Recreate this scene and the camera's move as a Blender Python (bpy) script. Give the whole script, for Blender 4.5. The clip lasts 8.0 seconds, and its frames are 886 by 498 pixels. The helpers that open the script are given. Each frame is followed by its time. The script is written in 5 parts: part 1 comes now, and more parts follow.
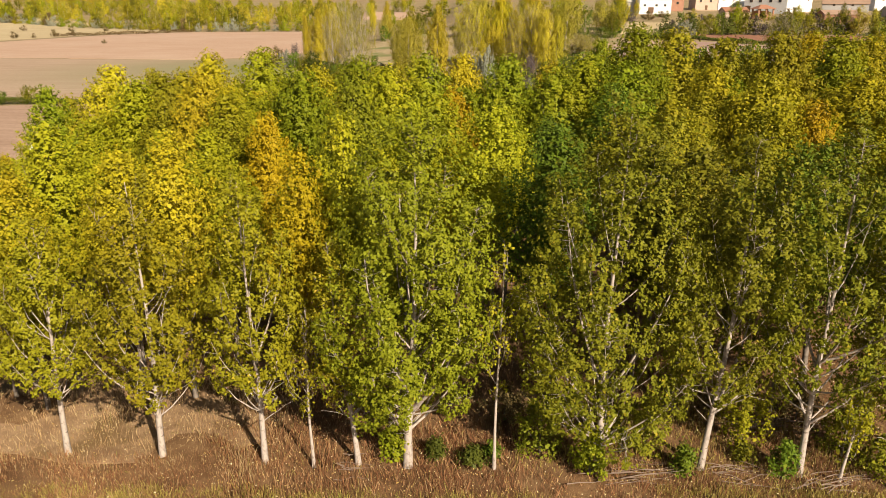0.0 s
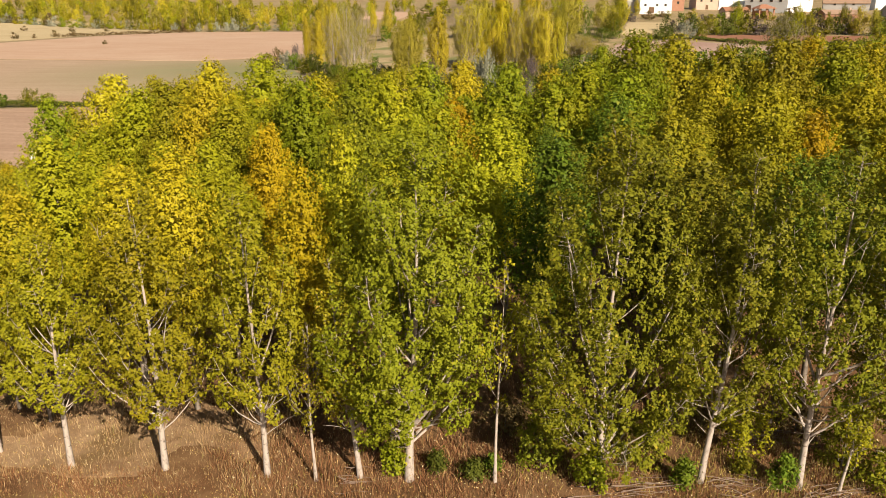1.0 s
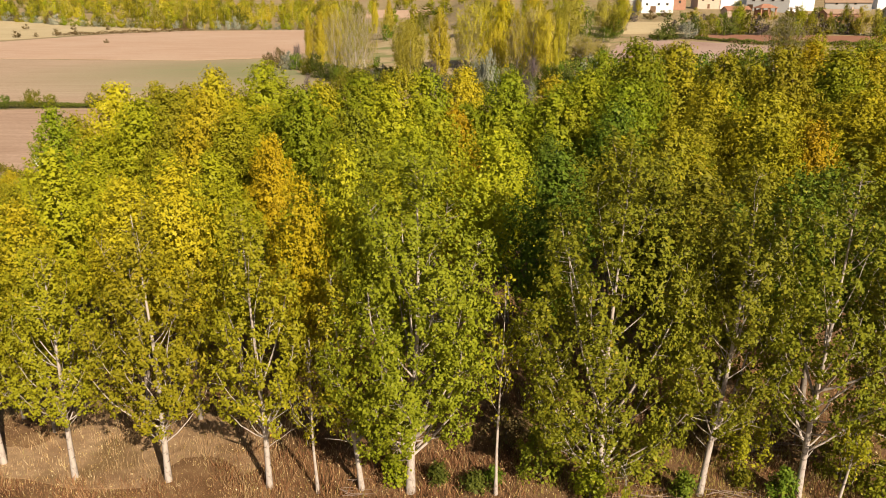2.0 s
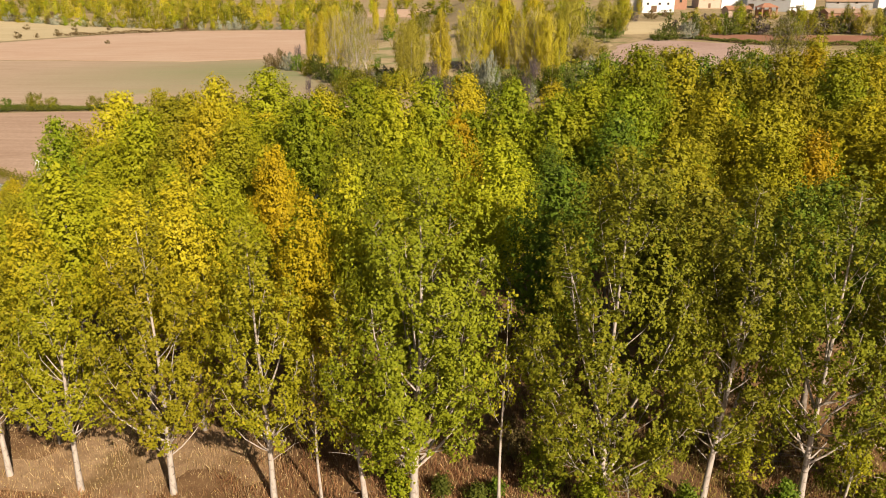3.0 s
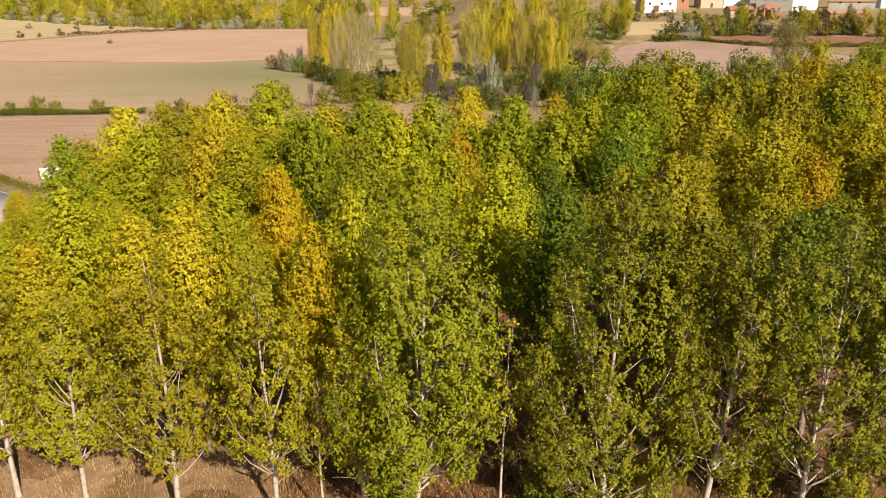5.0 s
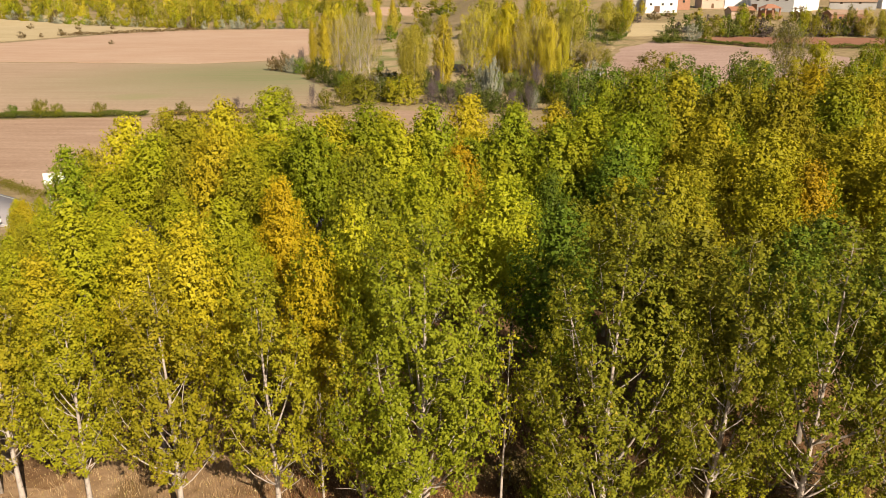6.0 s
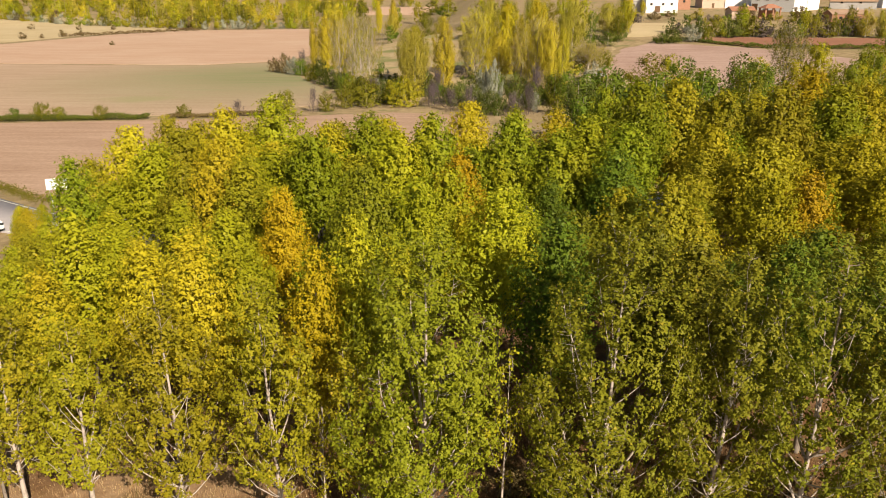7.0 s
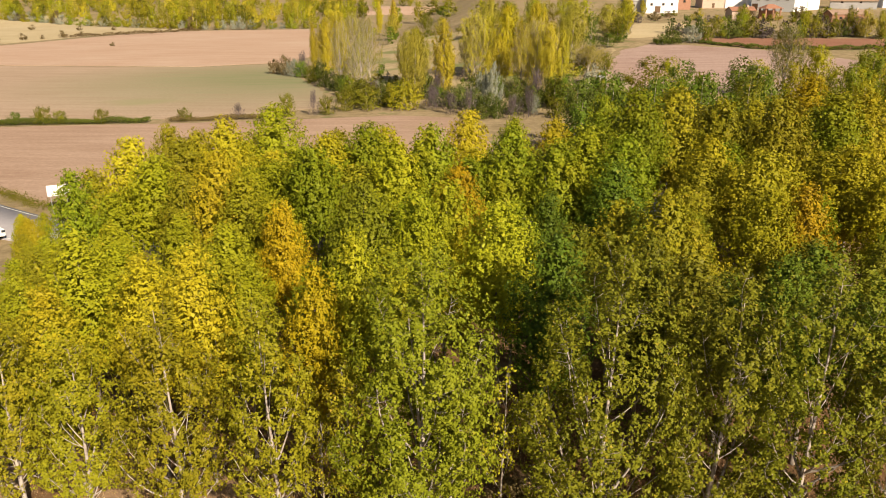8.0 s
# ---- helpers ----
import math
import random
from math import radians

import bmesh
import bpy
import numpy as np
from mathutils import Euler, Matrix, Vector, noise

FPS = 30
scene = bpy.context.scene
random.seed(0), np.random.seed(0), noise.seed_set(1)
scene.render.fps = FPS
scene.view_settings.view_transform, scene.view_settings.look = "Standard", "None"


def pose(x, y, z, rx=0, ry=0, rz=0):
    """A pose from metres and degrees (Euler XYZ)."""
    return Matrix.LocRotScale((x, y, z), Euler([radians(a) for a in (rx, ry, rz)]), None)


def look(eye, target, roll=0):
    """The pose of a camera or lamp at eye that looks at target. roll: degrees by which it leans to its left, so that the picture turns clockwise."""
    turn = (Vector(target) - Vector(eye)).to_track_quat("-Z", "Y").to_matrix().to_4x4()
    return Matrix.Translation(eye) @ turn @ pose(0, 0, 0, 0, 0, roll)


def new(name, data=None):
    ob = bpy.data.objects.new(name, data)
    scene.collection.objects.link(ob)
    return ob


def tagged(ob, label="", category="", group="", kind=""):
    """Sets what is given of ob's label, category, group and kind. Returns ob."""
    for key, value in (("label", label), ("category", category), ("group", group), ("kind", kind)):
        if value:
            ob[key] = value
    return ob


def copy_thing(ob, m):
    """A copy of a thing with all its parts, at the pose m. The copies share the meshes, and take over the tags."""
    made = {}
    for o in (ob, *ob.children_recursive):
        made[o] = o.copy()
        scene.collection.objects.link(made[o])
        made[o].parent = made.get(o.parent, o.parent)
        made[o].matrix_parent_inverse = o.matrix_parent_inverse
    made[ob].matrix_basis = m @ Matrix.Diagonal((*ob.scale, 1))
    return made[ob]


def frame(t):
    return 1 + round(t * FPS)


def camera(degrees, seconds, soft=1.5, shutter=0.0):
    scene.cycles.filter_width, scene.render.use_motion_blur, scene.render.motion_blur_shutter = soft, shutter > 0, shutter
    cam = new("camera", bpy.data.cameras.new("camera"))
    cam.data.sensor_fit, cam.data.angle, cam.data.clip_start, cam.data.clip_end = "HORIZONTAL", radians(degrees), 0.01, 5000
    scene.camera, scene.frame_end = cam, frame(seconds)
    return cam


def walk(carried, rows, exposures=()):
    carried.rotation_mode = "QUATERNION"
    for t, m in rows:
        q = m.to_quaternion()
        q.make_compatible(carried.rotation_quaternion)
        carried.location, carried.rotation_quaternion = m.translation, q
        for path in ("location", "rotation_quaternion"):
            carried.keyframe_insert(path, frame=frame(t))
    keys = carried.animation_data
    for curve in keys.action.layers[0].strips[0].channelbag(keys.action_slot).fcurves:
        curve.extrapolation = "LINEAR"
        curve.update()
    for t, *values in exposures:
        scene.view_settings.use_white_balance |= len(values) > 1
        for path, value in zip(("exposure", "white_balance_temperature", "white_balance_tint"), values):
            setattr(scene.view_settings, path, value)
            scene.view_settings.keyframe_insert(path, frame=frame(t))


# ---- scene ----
cam = camera(60.8, 8.0, soft=0.9)
PATH = [
    (0, (0.915, 0.847, 17.118), (0.85, 2.749, 16.504), 0.2),
    (0.5, (0.904, 0.865, 17.443), (0.839, 2.766, 16.827), 0.2),
    (1, (0.908, 0.894, 17.743), (0.841, 2.795, 17.126), 0.1),
    (1.5, (0.906, 0.927, 18.008), (0.838, 2.828, 17.389), 0.1),
    (2.8, (0.861, 0.911, 18.969), (0.786, 2.809, 18.342), 0.1),
    (3, (0.832, 0.938, 19.037), (0.759, 2.836, 18.411), 0.0),
    (3.5, (0.821, 0.956, 19.338), (0.748, 2.853, 18.71), 0.0),
    (4, (0.803, 0.966, 19.625), (0.729, 2.863, 18.996), 0.0),
    (4.5, (0.809, 0.956, 19.937), (0.733, 2.852, 19.306), 0.0),
    (6, (0.823, 0.755, 20.937), (0.743, 2.65, 20.302), -0.0),
    (6.5, (0.816, 0.716, 21.241), (0.734, 2.611, 20.605), -0.1),
    (7, (0.828, 0.664, 21.64), (0.746, 2.558, 21.002), -0.1),
    (7.5, (0.886, 0.643, 22.024), (0.802, 2.536, 21.385), -0.1),
    (8, (0.947, 0.651, 22.441), (0.863, 2.544, 21.8), -0.2),
]
walk(cam, [(t, look(eye, target, roll)) for t, eye, target, roll in PATH], exposures=[(0.0, 0.45, 7100.0, 10.0), (8.0, 0.45, 7100.0, 10.0)])

# ---- light ----
SUN_HIGH, SUN_TURN = radians(33), radians(148)
world = bpy.data.worlds.new("sky")
scene.world = world
world.use_nodes = True
wn = world.node_tree.nodes
sky = wn.new("ShaderNodeTexSky")
sky.sky_type, sky.sun_disc = "NISHITA", False
sky.sun_elevation, sky.sun_rotation = SUN_HIGH, SUN_TURN
sky.air_density, sky.dust_density = 1.0, 1.5
world.node_tree.links.new(sky.outputs[0], wn["Background"].inputs[0])
wn["Background"].inputs[1].default_value = 0.05
lamp = bpy.data.lights.new("sun", "SUN")
lamp.energy, lamp.angle, lamp.color = 5.6, radians(0.6), (1.0, 0.90, 0.74)
sun = new("sun", lamp)
sun.matrix_world = look((100 * math.sin(SUN_TURN) * math.cos(SUN_HIGH), 100 * math.cos(SUN_TURN) * math.cos(SUN_HIGH), 100 * math.sin(SUN_HIGH)), (0, 0, 0))


# ---- materials ----
class Nodes:
    """A small helper that wires up one node material."""

    def __init__(self, name):
        self.mat = bpy.data.materials.new(name)
        self.mat.use_nodes = True
        self.tree = self.mat.node_tree
        self.bsdf = self.tree.nodes["Principled BSDF"]
        self.out = self.tree.nodes["Material Output"]

    def node(self, kind, **values):
        n = self.tree.nodes.new(kind)
        for key, v in values.items():
            n.inputs[key].default_value = v
        return n

    def link(self, a, b):
        self.tree.links.new(a, b)

    def noise(self, scale, detail=4.0, rough=0.6, stretch=(1, 1, 1), turn=0.0, space="Object"):
        co = self.tree.nodes.new("ShaderNodeTexCoord")
        mp = self.tree.nodes.new("ShaderNodeMapping")
        mp.inputs["Scale"].default_value = stretch
        mp.inputs["Rotation"].default_value = (0, 0, turn)
        self.link(co.outputs[space], mp.inputs["Vector"])
        n = self.node("ShaderNodeTexNoise", Scale=scale, Detail=detail, Roughness=rough)
        self.link(mp.outputs[0], n.inputs["Vector"])
        return n.outputs["Fac"]

    def ramp(self, fac, stops):
        r = self.tree.nodes.new("ShaderNodeValToRGB")
        e = r.color_ramp.elements
        while len(e) < len(stops):
            e.new(0.5)
        for k, (p, c) in enumerate(stops):
            e[k].position, e[k].color = p, (*c, 1)
        self.link(fac, r.inputs[0])
        return r.outputs[0]

    def mix(self, fac, a, b, blend="MIX"):
        m = self.tree.nodes.new("ShaderNodeMix")
        m.data_type, m.blend_type = "RGBA", blend
        for sock, v in ((m.inputs["Factor"], fac), (m.inputs[6], a), (m.inputs[7], b)):
            if isinstance(v, bpy.types.NodeSocket):
                self.link(v, sock)
            else:
                sock.default_value = (*v, 1) if isinstance(v, tuple) else v
        return m.outputs[2]

    def bump(self, height, strength, distance):
        b = self.node("ShaderNodeBump", Strength=strength, Distance=distance)
        self.link(height, b.inputs["Height"])
        self.link(b.outputs[0], self.bsdf.inputs["Normal"])

    def finish(self, color, rough=0.8, spec=0.3, metal=0.0):
        if isinstance(color, bpy.types.NodeSocket):
            self.link(color, self.bsdf.inputs["Base Color"])
        else:
            self.bsdf.inputs["Base Color"].default_value = (*color, 1)
        self.bsdf.inputs["Roughness"].default_value = rough
        self.bsdf.inputs["Specular IOR Level"].default_value = spec
        self.bsdf.inputs["Metallic"].default_value = metal
        return self.mat


def leaf_material(name, deep, mid, pale, odd, through_light=0.15, patch=0.35, turned=None):
    """Leaves: each one takes its own tone, with paler drifts across the crown and a few odd ones."""
    m = Nodes(name)
    deep, mid, pale, odd = (tuple(0.88 * v for v in c) for c in (deep, mid, pale, odd))
    geo = m.tree.nodes.new("ShaderNodeNewGeometry")
    info = m.tree.nodes.new("ShaderNodeObjectInfo")
    low = tuple(0.3 * a + 0.7 * b for a, b in zip(deep, mid))
    high = tuple(0.65 * a + 0.35 * b for a, b in zip(mid, pale))
    tone = m.ramp(geo.outputs["Random Per Island"], [(0.0, low), (0.45, mid), (0.86, high), (0.95, pale), (1.0, odd)])
    drift = m.ramp(m.noise(patch, 3.0), [(0.42, (0.0, 0.0, 0.0)), (0.68, (1.0, 1.0, 1.0))])
    col = m.mix(drift, tone, m.mix(0.55, tone, pale))
    if turned:
        co = m.tree.nodes.new("ShaderNodeTexCoord")
        part_of = m.tree.nodes.new("ShaderNodeTexNoise")
        part_of.noise_dimensions = "4D"
        for key, v in (("Scale", 0.30), ("Detail", 2.0), ("Roughness", 0.7)):
            part_of.inputs[key].default_value = v
        own = m.tree.nodes.new("ShaderNodeMath")
        own.operation = "MULTIPLY"
        own.inputs[1].default_value = 40.0
        m.link(info.outputs["Random"], own.inputs[0])
        m.link(own.outputs[0], part_of.inputs["W"])
        m.link(co.outputs["Object"], part_of.inputs["Vector"])
        early = m.ramp(part_of.outputs["Fac"], [(0.52, (0.0, 0.0, 0.0)), (0.68, (0.50, 0.50, 0.50))])
        col = m.mix(early, col, m.mix(0.25, turned, tone))
    shift = m.node("ShaderNodeHueSaturation", Saturation=1.0)
    mul = m.node("ShaderNodeMapRange")
    mul.inputs["To Min"].default_value, mul.inputs["To Max"].default_value = 0.490, 0.508
    m.link(info.outputs["Random"], mul.inputs["Value"])
    m.link(mul.outputs[0], shift.inputs["Hue"])
    spread = m.tree.nodes.new("ShaderNodeMath")
    spread.operation = "MULTIPLY"
    spread.inputs[1].default_value = 7.31
    loose = m.tree.nodes.new("ShaderNodeMath")
    loose.operation = "FRACT"
    tint = m.node("ShaderNodeMapRange")
    tint.inputs["To Min"].default_value, tint.inputs["To Max"].default_value = 0.82, 1.15
    m.link(info.outputs["Random"], spread.inputs[0])
    m.link(spread.outputs[0], loose.inputs[0])
    m.link(loose.outputs[0], tint.inputs["Value"])
    m.link(tint.outputs[0], shift.inputs["Value"])
    m.link(col, shift.inputs["Color"])
    m.finish(shift.outputs[0], 0.5, 0.09)
    tr = m.node("ShaderNodeBsdfTranslucent")
    m.link(m.mix(0.15, shift.outputs[0], (0.0, 0.0, 0.0)), tr.inputs["Color"])
    both = m.node("ShaderNodeMixShader", Fac=through_light)
    m.link(m.bsdf.outputs[0], both.inputs[1])
    m.link(tr.outputs[0], both.inputs[2])
    m.link(both.outputs[0], m.out.inputs["Surface"])
    return m.mat


LEAF = {
    "green": leaf_material("poplar_leaf_green", (0.127, 0.168, 0.010), (0.201, 0.245, 0.013), (0.284, 0.315, 0.019), (0.440, 0.370, 0.034), turned=(0.37, 0.295, 0.015)),
    "leafy": leaf_material("poplar_leaf_fresh_green", (0.112, 0.136, 0.010), (0.180, 0.204, 0.013), (0.252, 0.268, 0.020), (0.34, 0.31, 0.03)),
    "olive": leaf_material("poplar_leaf_olive", (0.182, 0.180, 0.011), (0.282, 0.264, 0.016), (0.375, 0.335, 0.022), (0.482, 0.340, 0.032), turned=(0.37, 0.295, 0.015)),
    "moss": leaf_material("poplar_leaf_moss", (0.090, 0.096, 0.010), (0.152, 0.148, 0.012), (0.228, 0.206, 0.019), (0.362, 0.270, 0.032)),
    "fern": leaf_material("poplar_leaf_fern", (0.106, 0.128, 0.012), (0.172, 0.188, 0.015), (0.250, 0.248, 0.020), (0.42, 0.33, 0.03)),
    "spring": leaf_material("poplar_leaf_spring", (0.168, 0.168, 0.012), (0.266, 0.254, 0.016), (0.352, 0.322, 0.021), (0.48, 0.37, 0.03), turned=(0.37, 0.295, 0.015)),
    "lime": leaf_material("poplar_leaf_lime", (0.196, 0.216, 0.012), (0.309, 0.321, 0.016), (0.404, 0.398, 0.022), (0.500, 0.420, 0.034), turned=(0.39, 0.325, 0.016)),
    "yellow": leaf_material("poplar_leaf_yellow", (0.281, 0.249, 0.015), (0.446, 0.384, 0.020), (0.567, 0.472, 0.029), (0.279, 0.316, 0.029), turned=(0.45, 0.32, 0.018)),
    "amber": leaf_material("poplar_leaf_amber", (0.265, 0.190, 0.010), (0.425, 0.300, 0.014), (0.535, 0.390, 0.020), (0.290, 0.285, 0.028)),
    "bronze": leaf_material("poplar_leaf_bronze", (0.205, 0.188, 0.010), (0.312, 0.278, 0.014), (0.405, 0.350, 0.020), (0.43, 0.33, 0.03)),
    "dark": leaf_material("poplar_leaf_dark_green", (0.068, 0.112, 0.012), (0.112, 0.165, 0.015), (0.171, 0.220, 0.021), (0.313, 0.290, 0.034)),
    "hedge": leaf_material("hedge_leaf", (0.045, 0.060, 0.010), (0.080, 0.100, 0.016), (0.130, 0.145, 0.022), (0.20, 0.14, 0.04)),
    # hazel and gold: autumn tones muted to put distance haze into the colour
    "hazel": leaf_material("autumn_leaf_hazel_hazed", (0.242, 0.211, 0.029), (0.364, 0.315, 0.043), (0.477, 0.399, 0.058), (0.44, 0.34, 0.08)),
    "gold": leaf_material("autumn_leaf_gold_hazed", (0.332, 0.282, 0.023), (0.489, 0.410, 0.032), (0.615, 0.501, 0.046), (0.36, 0.34, 0.05)),
    "silver": leaf_material("willow_leaf_silver", (0.170, 0.180, 0.130), (0.290, 0.295, 0.225), (0.410, 0.410, 0.320), (0.34, 0.32, 0.18)),
    "rust": leaf_material("shrub_leaf_rust", (0.090, 0.062, 0.030), (0.150, 0.105, 0.045), (0.210, 0.150, 0.060), (0.16, 0.16, 0.03)),
    "mauve": leaf_material("bare_twig_mauve", (0.070, 0.055, 0.048), (0.115, 0.092, 0.080), (0.170, 0.138, 0.120), (0.14, 0.12, 0.05), 0.1),
}


def bark_material(name, dark, pale, cut=0.5):
    m = Nodes(name)
    streak = m.noise(9.0, 5.0, 0.65, (1, 1, 0.35))
    base = m.ramp(streak, [(0.28, dark), (cut, pale), (0.85, tuple(min(1, c * 1.15) for c in pale))])
    scar = m.ramp(m.noise(3.2, 3.0, 0.5, (1, 1, 2.6)), [(0.60, (0, 0, 0)), (0.70, (1, 1, 1))])
    col = m.mix(scar, base, dark)
    m.bump(streak, 0.6, 0.02)
    return m.finish(col, 0.85, 0.2)


BARK = bark_material("poplar_bark", (0.17, 0.135, 0.115), (0.44, 0.375, 0.335), 0.50)
# darker copy of the poplar bark, with the wood's shade in its colour
BARK_SHADED = bark_material("poplar_bark_shaded", (0.09, 0.07, 0.055), (0.24, 0.20, 0.17), 0.55)
BARK_MAUVE = bark_material("bare_stem_mauve", (0.05, 0.036, 0.046), (0.17, 0.128, 0.135), 0.6)
BARK_FAR = bark_material("old_bark", (0.16, 0.13, 0.10), (0.42, 0.37, 0.30), 0.5)


def soil_material(name, low, mid, high, streak=(1, 1, 1), turn=0.0, big=0.03, fine=1.6, spots=None, bump=0.5, sprout=None):
    """Earth, stubble or turf: broad drifts, drilling streaks and fine grain."""
    m = Nodes(name)
    broad = m.noise(big, 5.0, 0.6)
    line = m.noise(0.5, 6.0, 0.72, streak, turn)
    grain = m.noise(fine, 6.0, 0.7)
    col = m.ramp(broad, [(0.32, low), (0.5, mid), (0.68, high)])
    col = m.mix(m.ramp(line, [(0.38, (0.0, 0.0, 0.0)), (0.62, (1.0, 1.0, 1.0))]), m.mix(0.5, col, low), m.mix(0.6, col, high))
    col = m.mix(0.55, col, m.ramp(grain, [(0.25, (0.45, 0.42, 0.40)), (0.75, (1.0, 1.0, 1.0))]), "MULTIPLY")
    if spots:
        col = m.mix(m.ramp(m.noise(spots[1], 3.0), [(spots[2], (0, 0, 0)), (spots[2] + 0.14, (1, 1, 1))]), col, spots[0])
    if sprout:
        co = m.tree.nodes.new("ShaderNodeTexCoord")
        away = m.tree.nodes.new("ShaderNodeVectorMath")
        away.operation = "DISTANCE"
        m.link(co.outputs["Object"], away.inputs[0])
        away.inputs[1].default_value = sprout[1]
        far = m.node("ShaderNodeMapRange")
        far.inputs["From Min"].default_value, far.inputs["From Max"].default_value = sprout[2] * 0.2, sprout[2]
        far.inputs["To Min"].default_value, far.inputs["To Max"].default_value = 0.95, 0.0
        m.link(away.outputs["Value"], far.inputs["Value"])
        col = m.mix(m.mix(1.0, far.outputs[0], m.ramp(line, [(0.3, (0.35, 0.35, 0.35)), (0.7, (1.0, 1.0, 1.0))]), "MULTIPLY"), col, sprout[0])
    m.bump(grain, bump, 0.12)
    return m.finish(col, 0.95, 0.1)


SOIL_GROUND = soil_material("dry_meadow", (0.240, 0.180, 0.095), (0.345, 0.255, 0.145), (0.450, 0.345, 0.205), big=0.09, fine=1.1, spots=((0.165, 0.175, 0.065), 0.13, 0.58))
SOIL_RIVER = soil_material("riverside_turf", (0.330, 0.245, 0.130), (0.450, 0.340, 0.190), (0.540, 0.425, 0.260), big=0.06, fine=0.8, spots=((0.200, 0.205, 0.080), 0.07, 0.50))
SOIL_CLEARING = soil_material("trodden_dry_grass", (0.225, 0.134, 0.076), (0.350, 0.222, 0.130), (0.460, 0.314, 0.190), big=0.35, fine=3.0, spots=((0.19, 0.12, 0.06), 0.30, 0.52))
SOIL_FOREST = soil_material("forest_floor_litter", (0.128, 0.066, 0.033), (0.198, 0.108, 0.054), (0.292, 0.178, 0.095), big=0.22, fine=5.0, spots=((0.44, 0.30, 0.175), 0.18, 0.60))
SOIL_NEAR = soil_material("stubble_field", (0.372, 0.242, 0.172), (0.456, 0.306, 0.225), (0.530, 0.370, 0.278), (0.10, 0.75, 1), radians(-6), spots=((0.36, 0.28, 0.155), 0.05, 0.66))
SOIL_MID = soil_material("fallow_field", (0.398, 0.280, 0.192), (0.480, 0.343, 0.246), (0.552, 0.410, 0.306), (0.07, 0.9, 1), radians(-2), big=0.02, spots=((0.33, 0.295, 0.160), 0.022, 0.60), sprout=((0.17, 0.21, 0.085), (-55.0, 215.0, 0.0), 72.0))
SOIL_RED = soil_material("red_ploughed_field", (0.505, 0.318, 0.222), (0.572, 0.383, 0.280), (0.632, 0.462, 0.352), (0.07, 0.8, 1), radians(4), big=0.015)
SOIL_BEIGE = soil_material("pale_stubble_field", (0.470, 0.360, 0.205), (0.580, 0.455, 0.275), (0.640, 0.525, 0.335), (0.08, 0.8, 1), radians(8), big=0.02)
SOIL_PLUM = soil_material("harrowed_field", (0.345, 0.222, 0.186), (0.440, 0.304, 0.262), (0.515, 0.376, 0.318), (0.14, 1.4, 1), radians(25), big=0.05)
SOIL_BRICK = soil_material("clay_field", (0.272, 0.120, 0.080), (0.320, 0.152, 0.100), (0.368, 0.200, 0.136), (0.2, 1.2, 1), 0.0, big=0.05)


def plain_material(name, color, rough=0.8, vary=0.25, scale=0.8, metal=0.0, spec=0.3):
    m = Nodes(name)
    dirt = m.ramp(m.noise(scale, 6.0, 0.7), [(0.3, tuple(c * (1 - vary) for c in color)), (0.7, color)])
    fine = m.noise(scale * 14, 4.0)
    col = m.mix(0.25, dirt, m.ramp(fine, [(0.3, tuple(c * 0.7 for c in color)), (0.7, color)]))
    m.bump(fine, 0.3, 0.02)
    return m.finish(col, rough, spec, metal)


ASPHALT = plain_material("worn_asphalt", (0.42, 0.385, 0.40), 0.85, 0.2, 0.5)
ROAD_PAINT = plain_material("road_paint", (0.78, 0.76, 0.70), 0.6, 0.2, 2.0)
WHITE_WALL = plain_material("whitewash", (0.78, 0.78, 0.80), 0.85, 0.12, 0.3)
GREY_WALL = plain_material("cement_render", (0.44, 0.42, 0.42), 0.9, 0.25, 0.3)
PINK_WALL = plain_material("rose_render", (0.56, 0.42, 0.34), 0.9, 0.2, 0.3)
BRICK_WALL = plain_material("brickwork", (0.42, 0.22, 0.15), 0.9, 0.3, 0.5)
TILE_RED = plain_material("clay_tiles", (0.40, 0.19, 0.12), 0.85, 0.35, 0.6)
TILE_BROWN = plain_material("weathered_tiles", (0.38, 0.25, 0.18), 0.85, 0.3, 0.6)
SHEET_ROOF = plain_material("fibre_cement_sheet", (0.48, 0.46, 0.46), 0.8, 0.25, 0.4)
GLASS_DARK = plain_material("window_glass", (0.03, 0.035, 0.04), 0.12, 0.2, 1.0, 0.0, 0.6)
WOOD_BROWN = plain_material("brown_door_wood", (0.16, 0.09, 0.05), 0.7, 0.3, 2.0)
WHITE_METAL = plain_material("white_enamel", (0.80, 0.80, 0.79), 0.35, 0.08, 2.0, 0.0, 0.5)
ZINC = plain_material("galvanised_steel", (0.52, 0.53, 0.54), 0.45, 0.15, 3.0, 0.8)
RUBBER = plain_material("tyre_rubber", (0.025, 0.025, 0.025), 0.85, 0.2, 4.0)


def straw_material(name, stops):
    m = Nodes(name)
    geo = m.tree.nodes.new("ShaderNodeNewGeometry")
    col = m.ramp(geo.outputs["Random Per Island"], stops)
    drift = m.noise(0.35, 4.0)
    col = m.mix(0.5, col, m.ramp(drift, [(0.35, (0.60, 0.55, 0.50)), (0.65, (1.0, 1.0, 1.0))]), "MULTIPLY")
    return m.finish(col, 0.75, 0.2)


